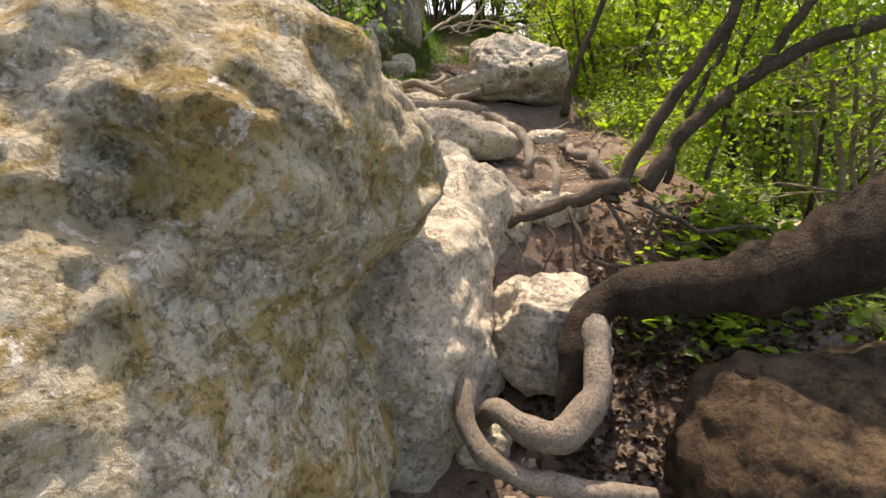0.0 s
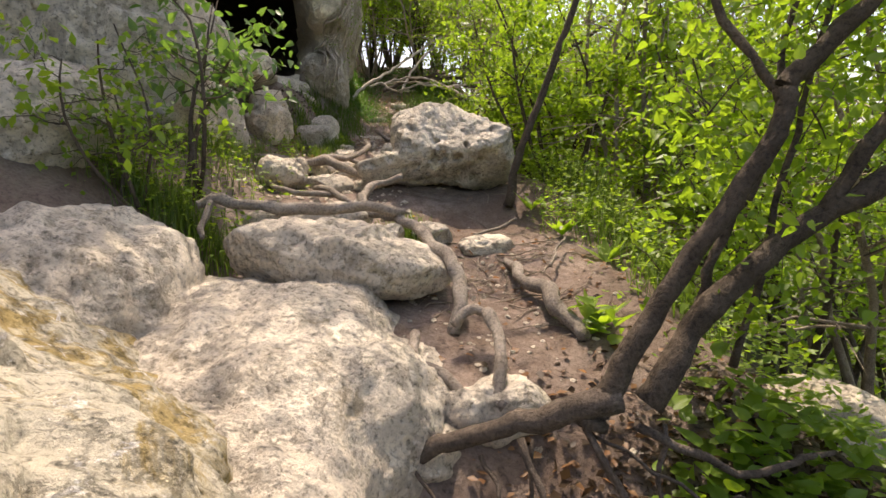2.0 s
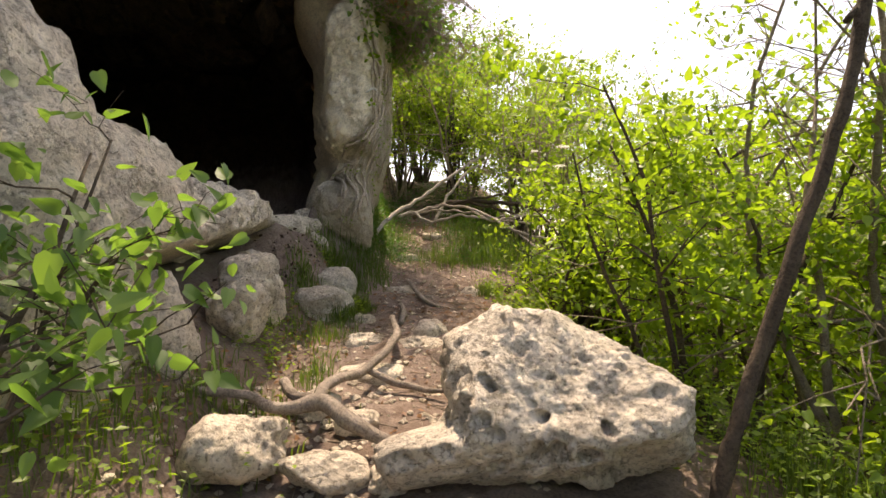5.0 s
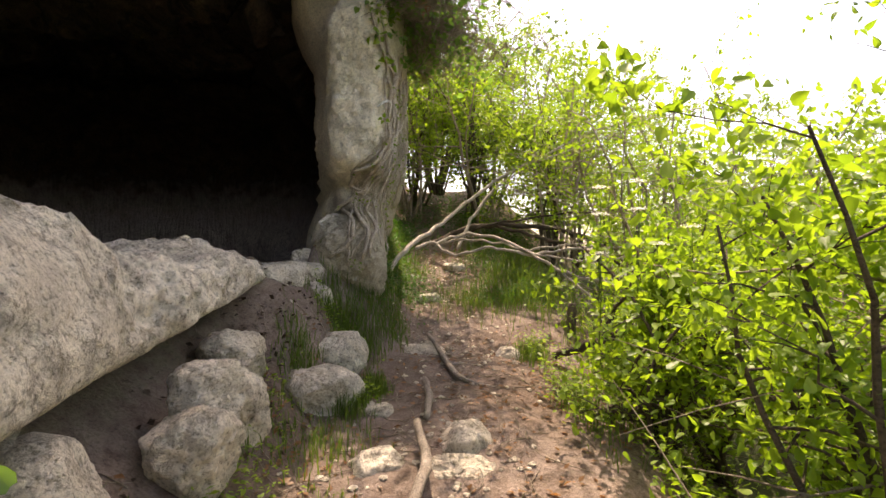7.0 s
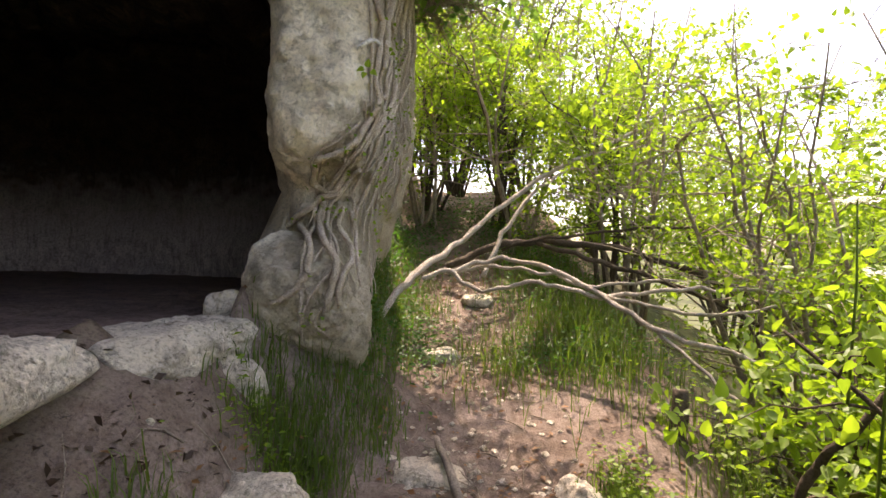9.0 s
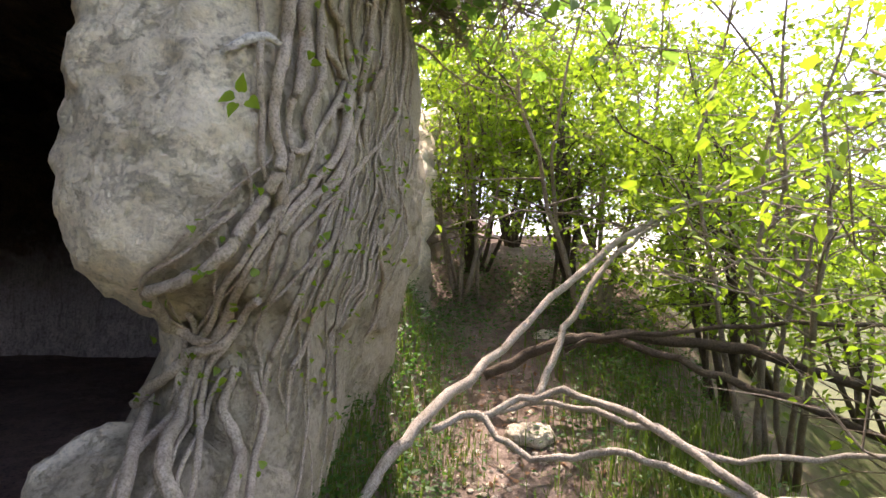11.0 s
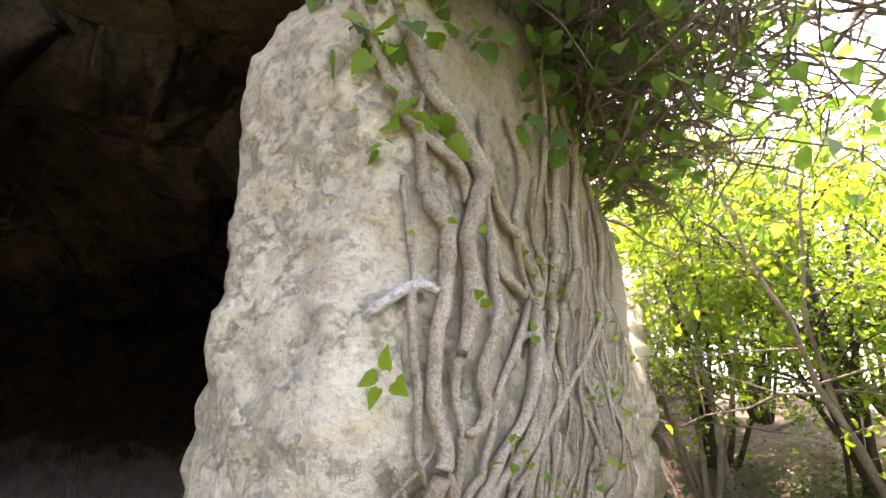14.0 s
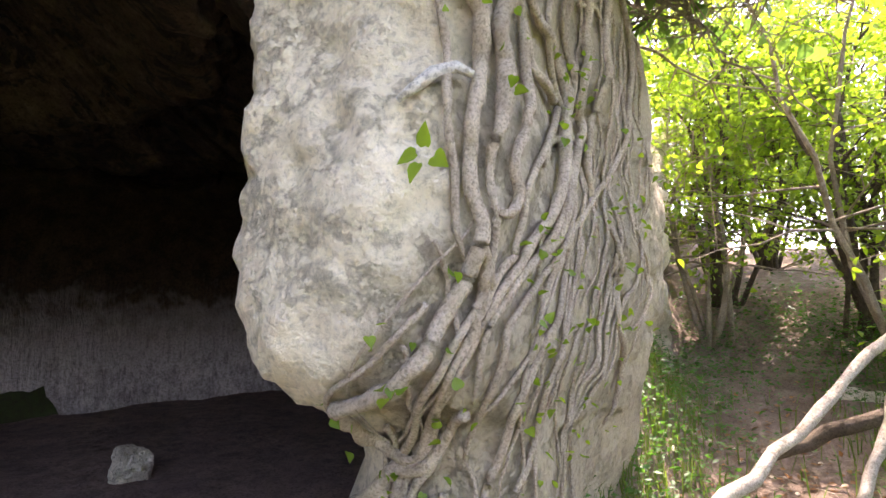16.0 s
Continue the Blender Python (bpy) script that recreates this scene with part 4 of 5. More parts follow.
SHRUBS = [  # x, y, height, spread, stems, leaves, leaf size
    (2.5, 3.9, 2.3, 0.9, 6, 5200, 0.042), (1.75, 5.7, 2.3, 0.9, 7, 7500, 0.045), (2.7, 4.8, 3.0, 1.1, 7, 7500, 0.05), (1.35, 6.7, 1.5, 0.6, 6, 4200, 0.045), (2.0, 7.4, 2.3, 0.9, 7, 7000, 0.05),
    (3.1, 6.6, 3.2, 1.2, 7, 7500, 0.05), (2.5, 9.0, 2.3, 1.0, 6, 5000, 0.05), (3.6, 8.4, 3.2, 1.3, 7, 7000, 0.055), (1.7, 11.2, 3.0, 1.1, 7, 6500, 0.05), (0.75, 12.2, 3.2, 1.0, 9, 7000, 0.05),
    (-0.05, 12.8, 3.0, 0.9, 9, 7000, 0.05), (0.3, 14.5, 3.6, 1.2, 8, 7000, 0.06), (2.6, 12.6, 3.6, 1.4, 7, 6500, 0.06), (4.0, 10.8, 3.6, 1.5, 7, 6500, 0.06), (1.5, 15.5, 4.2, 1.6, 7, 6500, 0.07),
    (4.4, 5.2, 3.6, 1.5, 6, 6000, 0.06), (3.4, 3.2, 2.0, 1.1, 6, 5000, 0.05), (4.8, 14.0, 5.0, 2.0, 6, 6000, 0.08), (-0.6, 15.5, 4.4, 1.4, 7, 6500, 0.07),
]
for i, (x, y, h, sp, st, n, sz) in enumerate(SHRUBS):
    shrub("shrub", x, y, h, sp, st, int(n * 1.5) if y > 10 else n, sz, 100 + i, "bright green leafy shrub on the slope beside the path" if y < 10 else "tangled green shrub beyond the path", r0=0.018 + 0.002 * h, lobes=y < 8.5 and x < 3.2)

for i, (x, y, h, sp, n) in enumerate([(2.3, 8.9, 3.6, 1.1, 1300), (3.0, 9.8, 4.3, 1.3, 1600), (1.8, 10.6, 3.6, 1.0, 1500), (2.9, 5.6, 4.0, 1.2, 1900), (3.6, 7.4, 4.2, 1.3, 1800), (0.9, 11.6, 3.4, 1.1, 1600), (2.7, 3.5, 3.4, 0.9, 900), (-0.1, 12.2, 2.6, 0.8, 1500), (2.5, 6.2, 4.6, 1.1, 1900), (2.3, 5.2, 4.0, 0.9, 1500)]):
    shrub("thorn_bush", x, y, h, sp, 6, n, 0.05, 400 + i, "tall sparse bush of bare twigs and young leaves", r0=0.022, clear=0.3, side=13, bark_mat=TWIG, lobes=True)
FAR_TREES = [(6.5, 6.5, 5.0), (6.2, 9.5, 5.0), (5.6, 12.5, 5.0), (8.5, 4.5, 3.6), (8.8, 8.5, 6.5), (8.5, 13.0, 6.5), (3.2, 17.0, 5.5), (6.5, 17.5, 6.5), (0.3, 18.5, 5.0), (11.5, 6.5, 7.0), (12.0, 11.5, 7.5), (11.0, 17.0, 7.5), (-1.8, 18.5, 5.0), (6.0, -1.0, 5.0), (10.0, 0.5, 6.5)]
for i, (x, y, h) in enumerate(FAR_TREES):
    shrub("tree", x, y, h, h * 0.4, 6, 5200, 0.13, 300 + i, "green leafy tree lower on the hillside", r0=0.05, jitter=0.14, category="tree", side=11)

# the many-stemmed tree on the soil bank
tree = root("bank_tree", [[(0.72, 2.3, 1.24, 0.052), (0.78, 2.3, 1.36, 0.042), (0.95, 2.3, 1.66, 0.035), (1.16, 2.3, 1.98, 0.034), (1.2, 2.32, 2.08, 0.033), (1.4, 2.3, 2.34, 0.028), (1.55, 2.4, 2.8, 0.026), (1.5, 2.7, 3.6, 0.018)],
                          [(0.86, 2.3, 1.28, 0.05), (1.0, 2.32, 1.5, 0.045), (1.2, 2.33, 1.68, 0.042), (1.45, 2.3, 1.84, 0.04), (1.7, 2.3, 1.92, 0.04), (2.1, 2.3, 2.02, 0.04), (2.6, 2.4, 2.3, 0.03)],
                          [(1.3, 2.32, 1.75, 0.03), (1.45, 2.32, 2.0, 0.026), (1.62, 2.35, 2.25, 0.024), (1.72, 2.4, 2.7, 0.02)],
                          [(1.0, 2.42, 1.3, 0.024), (1.08, 2.42, 1.6, 0.02), (1.2, 2.42, 1.9, 0.016), (1.26, 2.45, 2.2, 0.011), (1.36, 2.6, 2.8, 0.006)],
                          [(1.2, 2.45, 1.3, 0.016), (1.26, 2.45, 1.7, 0.014), (1.36, 2.48, 2.1, 0.012), (1.5, 2.55, 2.6, 0.008)],
                          [(1.18, 2.32, 2.02, 0.018), (1.08, 2.5, 2.3, 0.014), (1.0, 2.8, 2.9, 0.01)],
                          [(1.55, 2.4, 2.8, 0.018), (1.9, 2.5, 3.2, 0.014), (2.3, 2.6, 3.7, 0.008)]], DARK_BARK, "many-stemmed leaning tree with bright green leaves on a soil bank", "tree", 70, 10, thin=0.72, wobble=0.02, knots=0.25)
rng = np.random.default_rng(5)
loc = tree.location
anch = [Vector(rng.normal((cx, cy, cz), (sx_, sy_, sz_))) - loc for cx, cy, cz, sx_, sy_, sz_, n in
        [(1.45, 2.52, 2.35, 0.26, 0.16, 0.3, 240), (1.9, 2.55, 2.2, 0.3, 0.25, 0.35, 240), (1.7, 2.6, 2.9, 0.35, 0.2, 0.3, 160),
         (2.4, 2.6, 2.6, 0.4, 0.4, 0.35, 200), (1.3, 2.62, 1.75, 0.16, 0.1, 0.2, 140)] for _ in range(n)]
b = Buf()
for a in anch[::3]:
    q = a + Vector(rng.normal(0, 0.09, 3))
    b.tube([a, (a + q) / 2 + Vector((0, 0, 0.01)), q], [0.003, 0.002, 0.001], 3, cap=False)
obj("twigs", b.mesh("twigs", DARK_BARK), tree, kind="stuff")
obj("crown", scatter_leaves("crown", anch, 7600, 0.034, LEAF, rng, 0.07, lobes=True, wide=0.7), tree)

root("fallen_branch", [[(0.98, 7.75, 2.2, 0.03), (1.25, 7.5, 2.36, 0.032), (1.6, 7.2, 2.6, 0.028), (2.0, 6.9, 2.95, 0.022), (2.5, 6.6, 3.3, 0.014)], [(1.25, 7.5, 2.36, 0.018), (1.3, 7.4, 2.6, 0.014), (1.5, 7.2, 3.0, 0.008)]], DARK_BARK, "dark dead branch leaning into the shrubs beside the path", "branch", 90, 8, wobble=0.02)
root("fallen_branch", [[(0.9, 6.95, 2.0, 0.035), (1.2, 6.9, 2.05, 0.05), (1.7, 6.8, 2.1, 0.055), (2.3, 6.75, 2.15, 0.045)], [(1.2, 6.9, 2.05, 0.02), (1.12, 6.75, 2.25, 0.014), (1.15, 6.6, 2.45, 0.008)]], DARK_BARK, "dark fallen log under the shrubs at the path's edge", "branch", 91, 9, wobble=0.02)
pole = root("slender_tree", [[(0.98, 4.44, 1.6, 0.032), (1.04, 4.46, 1.9, 0.026), (1.2, 4.5, 2.3, 0.023), (1.36, 4.5, 2.75, 0.022), (1.5, 4.5, 3.22, 0.02), (1.6, 4.55, 3.9, 0.02), (1.55, 4.65, 4.6, 0.019), (1.1, 4.9, 5.5, 0.016), (0.3, 5.1, 6.0, 0.012), (-0.6, 5.2, 6.2, 0.006)],
                             [(1.45, 4.5, 3.25, 0.01), (1.75, 4.6, 3.5, 0.008), (2.2, 4.8, 3.6, 0.005)]], DARK_BARK, "slender bare trunk leaning beside the pitted boulder, unseen crown added for shade", "tree", 80, 10, wobble=0.01)
# this crown and the bent trunk top are unseen, added to dapple the path
rng = np.random.default_rng(8)
anch = [Vector(rng.normal((cx, cy, 6.1), (0.34, 0.3, 0.22))) - pole.location for cx, cy, n in [(-0.55, 4.95, 90), (-0.05, 5.25, 90), (0.35, 4.75, 50), (-0.9, 5.6, 70), (0.5, 5.7, 50)] for _ in range(n)]
obj("crown", scatter_leaves("crown", anch, 2600, 0.06, LEAF, rng, 0.07, wide=0.7), pole)
shrub("cave_shrub", -0.85, 3.95, 1.5, 0.35, 4, 420, 0.065, 201, "sparse green sapling at the foot of the cliff", lean=(0.1, 0.3), r0=0.013, clear=0.4, side=6, leaf=LEAF_IVY, lobes=True)
shrub("bank_plant", -0.95, 3.55, 0.9, 0.3, 4, 500, 0.05, 202, "leafy green bush on the bank", r0=0.008, clear=0.3, side=6)


def blades(name, spots, material, rng, label, category, width=0.006):
    """Grass: bent tapering blades. A spot is (x, y, radius x, radius y, count, height)."""
    V, T = [], []
    for x, y, rx, ry, n, h in spots:
        for _ in range(n):
            px, py = x + rng.normal(0, rx * 0.5), y + rng.normal(0, ry * 0.5)
            p = np.array(ground_point(px, py, -0.01)[:])
            a, hh, w = rng.uniform(0, 6.28), h * rng.uniform(0.4, 1.2), width * rng.uniform(0.6, 1.3)
            d, s = np.array((math.cos(a), math.sin(a), 0)), np.array((-math.sin(a), math.cos(a), 0)) * w / 2
            bend = rng.uniform(0.1, 0.7) * hh
            q = p + d * bend * 0.35 + np.array((0, 0, hh * 0.6))
            k = len(V)
            V += [p - s, p + s, q + s * 0.8, q - s * 0.8, p + d * bend + np.array((0, 0, hh * (0.95 - 0.25 * bend / hh)))]
            T += [(k, k + 1, k + 2, k + 3), (k + 3, k + 2, k + 4)]
    me = bpy.data.meshes.new(name)
    me.from_pydata([tuple(v) for v in V], [], T)
    me.materials.append(material)
    return obj(name, me, label=label, category=category, kind="stuff")


rng = np.random.default_rng(11)
blades("grass", [(-0.45, 8.7, 0.18, 0.7, 1500, 0.2), (-0.35, 9.3, 0.25, 0.8, 1100, 0.16), (0.5, 9.2, 0.5, 0.5, 700, 0.16), (1.1, 9.6, 0.5, 0.9, 1600, 0.3), (1.55, 4.0, 0.3, 0.5, 700, 0.24), (1.5, 3.3, 0.2, 0.3, 220, 0.2),
                (0.32, 4.0, 0.12, 0.14, 380, 0.14), (0.3, 3.62, 0.1, 0.1, 120, 0.1), (-0.95, 4.6, 0.35, 0.6, 700, 0.16), (-0.75, 3.7, 0.35, 0.2, 800, 0.22), (-0.5, 6.6, 0.25, 0.3, 300, 0.12), (-0.4, 7.0, 0.12, 0.12, 320, 0.16),
                (-0.6, 8.0, 0.25, 0.3, 500, 0.16), (-0.65, 5.3, 0.3, 0.4, 500, 0.12), (-0.4, 10.5, 0.4, 1.2, 1200, 0.16), (1.0, 11.0, 0.6, 1.0, 1000, 0.22), (1.35, 7.3, 0.3, 0.8, 500, 0.2), (1.75, 4.7, 0.4, 0.5, 900, 0.3),
                (0.8, 1.1, 0.2, 0.2, 160, 0.2), (-0.1, 10.0, 0.3, 0.4, 300, 0.12), (1.8, 8.3, 0.5, 0.5, 800, 0.3), (-0.78, 6.5, 0.12, 0.5, 140, 0.13), (-0.55, 8.0, 0.2, 0.25, 600, 0.15), (-0.3, 7.3, 0.1, 0.12, 260, 0.15), (-0.72, 7.15, 0.14, 0.2, 320, 0.14), (0.95, 7.0, 0.12, 0.5, 360, 0.14), (0.82, 7.9, 0.12, 0.2, 260, 0.14), (-0.25, 8.4, 0.14, 0.3, 420, 0.11), (-0.4, 5.9, 0.1, 0.3, 200, 0.1)], GRASS, rng, "fresh green grass along the path", "grass")


def herbs(name, spots, size, material, seed, label, category, lobes=False):
    """Low broad-leaved plants: short stalks with leaves at several heights."""
    g = np.random.default_rng(seed)
    P, D = [], []
    for x, y, rx, ry, n, h in spots:
        for _ in range(n):
            q = ground_point(x + g.normal(0, rx * 0.5), y + g.normal(0, ry * 0.5), h * g.uniform(0.05, 1.0))
            P.append(q[:])
            a = g.uniform(0, 6.28)
            D.append((math.cos(a), math.sin(a), g.uniform(-0.1, 0.6)))
    P, D = np.array(P), np.array(D)
    L = size * g.uniform(0.5, 1.3, len(P))
    N = g.normal(0, 0.4, (len(P), 3)) + np.array((0, 0, 1.0))
    return obj(name, leaf_mesh(name, P, D, N, L, L * 0.55, material, lobes), label=label, category=category, kind="stuff")


HERBS = [(-0.12, 9.4, 0.25, 0.6, 900, 0.12), (-0.3, 10.4, 0.3, 0.6, 700, 0.14), (1.0, 10.8, 0.4, 0.6, 800, 0.16), (0.8, 11.8, 0.6, 0.6, 1300, 0.18), (0.8, 9.3, 0.4, 0.3, 700, 0.12), (-0.45, 8.9, 0.2, 0.5, 1500, 0.14), (0.3, 12.3, 0.8, 0.8, 2000, 0.22), (1.2, 11.2, 0.5, 0.7, 1200, 0.2), (1.2, 9.4, 0.5, 0.6, 900, 0.2), (1.3, 4.2, 0.2, 0.3, 600, 0.2), (-0.95, 4.5, 0.5, 0.8, 1300, 0.18), (-0.9, 3.75, 0.5, 0.25, 900, 0.3), (1.6, 3.6, 0.4, 0.7, 1500, 0.3), (1.6, 4.9, 0.4, 0.6, 1500, 0.3), (1.3, 5.6, 0.25, 0.5, 900, 0.25), (1.35, 6.6, 0.35, 0.8, 1200, 0.25),
         (-0.4, 9.6, 0.25, 1.0, 1500, 0.12), (-0.3, 11.4, 0.5, 1.0, 2200, 0.2), (0.9, 10.2, 0.6, 0.6, 900, 0.15), (1.0, 12.0, 0.8, 1.0, 1600, 0.25), (1.7, 8.0, 0.5, 1.0, 1600, 0.35), (1.5, 2.6, 0.35, 0.3, 500, 0.25), (-0.75, 6.7, 0.14, 0.5, 160, 0.1), (-0.4, 7.1, 0.12, 0.12, 320, 0.13), (-0.6, 7.85, 0.2, 0.2, 260, 0.1), (0.92, 7.2, 0.16, 0.5, 520, 0.16), (0.88, 8.0, 0.14, 0.25, 300, 0.13), (-0.7, 6.0, 0.15, 0.3, 300, 0.12)]
herbs("undergrowth", [q for q in HERBS if q[1] < 8.8], 0.035, LEAF, 21, "low green herbs on the bank", "undergrowth")
# same herbs in a darker leaf colour that carries the bank's shade
herbs("shade_undergrowth", [q for q in HERBS if q[1] > 8.8], 0.035, LEAF_SHADED, 23, "green herbs on the bank, leaf colour darkened for shade", "undergrowth")
herbs("bank_leaves", [(1.25, 2.35, 0.3, 0.18, 260, 0.2), (1.0, 2.2, 0.3, 0.1, 120, 0.12), (1.6, 2.3, 0.4, 0.25, 260, 0.22), (0.98, 2.95, 0.06, 0.1, 36, 0.12), (0.1, 1.2, 0.12, 0.15, 90, 0.14), (0.75, 1.2, 0.18, 0.18, 90, 0.15), (1.15, 2.1, 0.35, 0.12, 160, 0.15)], 0.07, LEAF, 22, "large glossy leaves on the shaded bank", "undergrowth", True)

def flower_head(p, i):
    """A flat white umbel on a thin stalk rising from the shrub."""
    g = np.random.default_rng(500 + i)
    thing = obj("flower_head", None, label="flat white flower cluster on a green shrub", category="flower", group="white flower clusters")
    thing.location = p
    b = Buf()
    b.tube([Vector((0.0, 0.02, -0.5)), Vector((0.01, 0.01, -0.2)), Vector((0, 0, 0))], [0.004, 0.003, 0.002], 5)
    obj("stalk", b.mesh("stalk", GRASS), thing)
    P = np.stack([g.normal(0, 0.022, 90), g.normal(0, 0.022, 90), g.normal(0, 0.004, 90)], 1)
    obj("petals", leaf_mesh("petals", P, g.normal(0, 1, (90, 3)) * (1, 1, 0.3), np.array([(0, 0, 1.0)] * 90), np.full(90, 0.012), np.full(90, 0.01), PETAL), thing, kind="stuff")


for i, p in enumerate([(1.0, 6.85, 3.17), (1.22, 6.85, 3.2), (1.25, 6.65, 3.0), (1.05, 7.0, 3.34), (1.28, 7.0, 3.38), (1.5, 6.8, 3.1), (0.95, 6.7, 2.95)]):
    flower_head(p, i)


def yellow_flower(x, y, i):
    thing = obj("yellow_flower", None, label="small yellow flower in the grass", category="flower", group="yellow flowers")
    thing.location = ground_point(x, y)
    b = Buf()
    b.tube([Vector((0, 0, -0.02)), Vector((0.004, 0, 0.05)), Vector((0, 0, 0.1))], [0.002, 0.002, 0.0015], 4)
    obj("stalk", b.mesh("stalk", GRASS), thing)
    a = np.arange(7) * 0.9
    obj("petals", leaf_mesh("petals", np.array([(0, 0, 0.1)] * 7), np.stack([np.cos(a), np.sin(a), a * 0 + 0.3], 1), np.array([(0, 0, 1.0)] * 7), np.full(7, 0.014), np.full(7, 0.01), YELLOW), thing, kind="stuff")


for i, (x, y) in enumerate([(-0.48, 4.62), (-0.42, 4.86), (-0.85, 4.7), (-0.62, 4.3), (-0.95, 4.5), (0.36, 4.05), (-0.8, 5.0)]):
    yellow_flower(x, y, i)


def broadleaf(x, y, i, n=9, size=0.16):
    g = np.random.default_rng(600 + i)
    p = ground_point(x, y)
    a = g.uniform(0, 6.28, n)
    D = np.stack([np.cos(a), np.sin(a), g.uniform(0.3, 1.4, n)], 1)
    ob = obj("broadleaf_plant", leaf_mesh("broadleaf_plant", np.zeros((n, 3)), D, np.array([(0, 0, 1.0)] * n) - D * 0.3, size * g.uniform(0.7, 1.2, n), np.full(n, size * 0.3), LEAF), label="rosette of long fresh green leaves", category="plant", group="broad-leaved plants")
    ob.location = p


for i, (x, y) in enumerate([(1.3, 3.62), (1.18, 3.95), (1.12, 4.4), (0.75, 1.12), (1.0, 3.0), (1.45, 4.25), (-0.05, 3.18)]):
    broadleaf(x, y, i, size=0.16 if i < 6 else 0.08)

# pebbles and leaf litter on the path
g = np.random.default_rng(31)
b = Buf()
for x, y, rx, ry, n, r in [(0.0, 4.0, 0.16, 0.2, 260, 0.018), (0.1, 3.6, 0.2, 0.08, 90, 0.02), (-0.1, 4.6, 0.4, 0.5, 160, 0.014), (0.1, 6.0, 0.4, 1.2, 260, 0.014), (0.3, 8.2, 0.5, 0.9, 240, 0.014), (0.6, 3.3, 0.4, 0.6, 160, 0.01), (-0.4, 5.4, 0.4, 0.8, 200, 0.018), (0.2, 9.8, 0.4, 0.8, 160, 0.015), (0.3, 1.4, 0.3, 0.3, 60, 0.02)]:
    for _ in range(n):
        p = ground_point(x + g.normal(0, rx * 0.6), y + g.normal(0, ry * 0.6))
        s = r * g.uniform(0.4, 1.7)
        k = len(b.v)
        axes = np.array([(1, 0, 0), (-1, 0, 0), (0, 1, 0), (0, -1, 0), (0, 0, 1), (0, 0, -1), (0.6, 0.6, 0.5), (-0.6, 0.55, 0.5), (0.6, -0.6, 0.5), (-0.6, -0.6, 0.5)])
        for a in axes:
            b.v.append(tuple(np.array(p[:]) + a * s * g.uniform(0.7, 1.3) * np.array((1, 1, 0.7))))
        b.f += [tuple(k + q for q in f) for f in [(4, 6, 0, 8), (4, 7, 2, 6), (4, 9, 1, 7), (4, 8, 3, 9), (0, 6, 2), (2, 7, 1), (1, 9, 3), (3, 8, 0), (0, 2, 5), (2, 1, 5), (1, 3, 5), (3, 0, 5)]]
obj("pebbles", b.mesh("pebbles", LIMESTONE, False), label="loose pale pebbles on the path", category="pebbles", kind="stuff")
P = []
for x, y, rx, ry, n in [(-0.7, 5.2, 0.5, 0.5, 240), (0.9, 2.4, 0.5, 0.3, 300), (0.3, 8.5, 0.6, 1.5, 260), (0.2, 10.6, 0.6, 1.0, 420), (0.4, 5.8, 0.6, 1.2, 200), (0.9, 3.4, 0.4, 0.7, 120), (-0.6, 6.8, 0.25, 1.0, 420), (0.2, 7.4, 0.5, 0.8, 260), (0.9, 7.4, 0.25, 0.8, 300)]:
    P += [ground_point(x + g.normal(0, rx * 0.6), y + g.normal(0, ry * 0.6), 0.008)[:] for _ in range(n)]
P = np.array(P)
D = g.normal(0, 1, P.shape) * np.array((1, 1, 0.25))
L = g.uniform(0.02, 0.05, len(P))
obj("leaf_litter", leaf_mesh("leaf_litter", P, D, g.normal(0, 0.3, P.shape) + np.array((0, 0, 1.0)), L, L * 0.6, DRY_LEAF), label="dry brown fallen leaves", category="leaf litter", kind="stuff")

# thin dead twigs and rootlets strewn over the soil
b = Buf()
for x, y, rx, ry, n in [(-0.4, 7.0, 0.5, 1.2, 130), (0.3, 7.6, 0.5, 1.2, 130), (0.4, 5.8, 0.5, 0.8, 70), (0.7, 3.5, 0.35, 0.6, 90), (-0.6, 5.2, 0.35, 0.6, 90), (0.3, 9.6, 0.5, 0.9, 90)]:
    for _ in range(n):
        u, v = x + g.normal(0, rx * 0.6), y + g.normal(0, ry * 0.6)
        a, ln = g.uniform(0, 6.28), g.uniform(0.06, 0.28)
        line = [ground_point(u + ln * q * math.cos(a + 0.5 * q), v + ln * q * math.sin(a + 0.5 * q), 0.004 + 0.012 * q) for q in (0, 0.35, 0.7, 1.0)]
        w = g.uniform(0.0015, 0.004)
        b.tube(line, [w, w, w * 0.8, w * 0.4], 4)
obj("twigs", b.mesh("twigs", TWIG), label="thin dead twigs strewn over the trodden soil", category="twigs", kind="stuff")

# near-black leaves added over the soil to stand for the shade under the overhang
P = np.array([ground_point(x + g.normal(0, rx * 0.6), y + g.normal(0, ry * 0.6), g.uniform(0.0, 0.02))[:] for x, y, rx, ry, n in
              [(0.85, 2.1, 0.35, 0.25, 1500), (1.3, 2.3, 0.5, 0.4, 1800), (0.55, 1.7, 0.3, 0.3, 700), (1.7, 2.0, 0.5, 0.5, 900), (-0.9, 7.0, 0.25, 1.0, 500)] for _ in range(n)])
D = g.normal(0, 1, P.shape) * np.array((1, 1, 0.4))
L = g.uniform(0.02, 0.05, len(P))
obj("shade_litter", leaf_mesh("shade_litter", P, D, g.normal(0, 0.4, P.shape) + np.array((0, 0, 1.0)), L, L * 0.65, SHADE_LEAF), label="dark leaf litter added to stand for deep shade", category="leaf litter", kind="stuff")


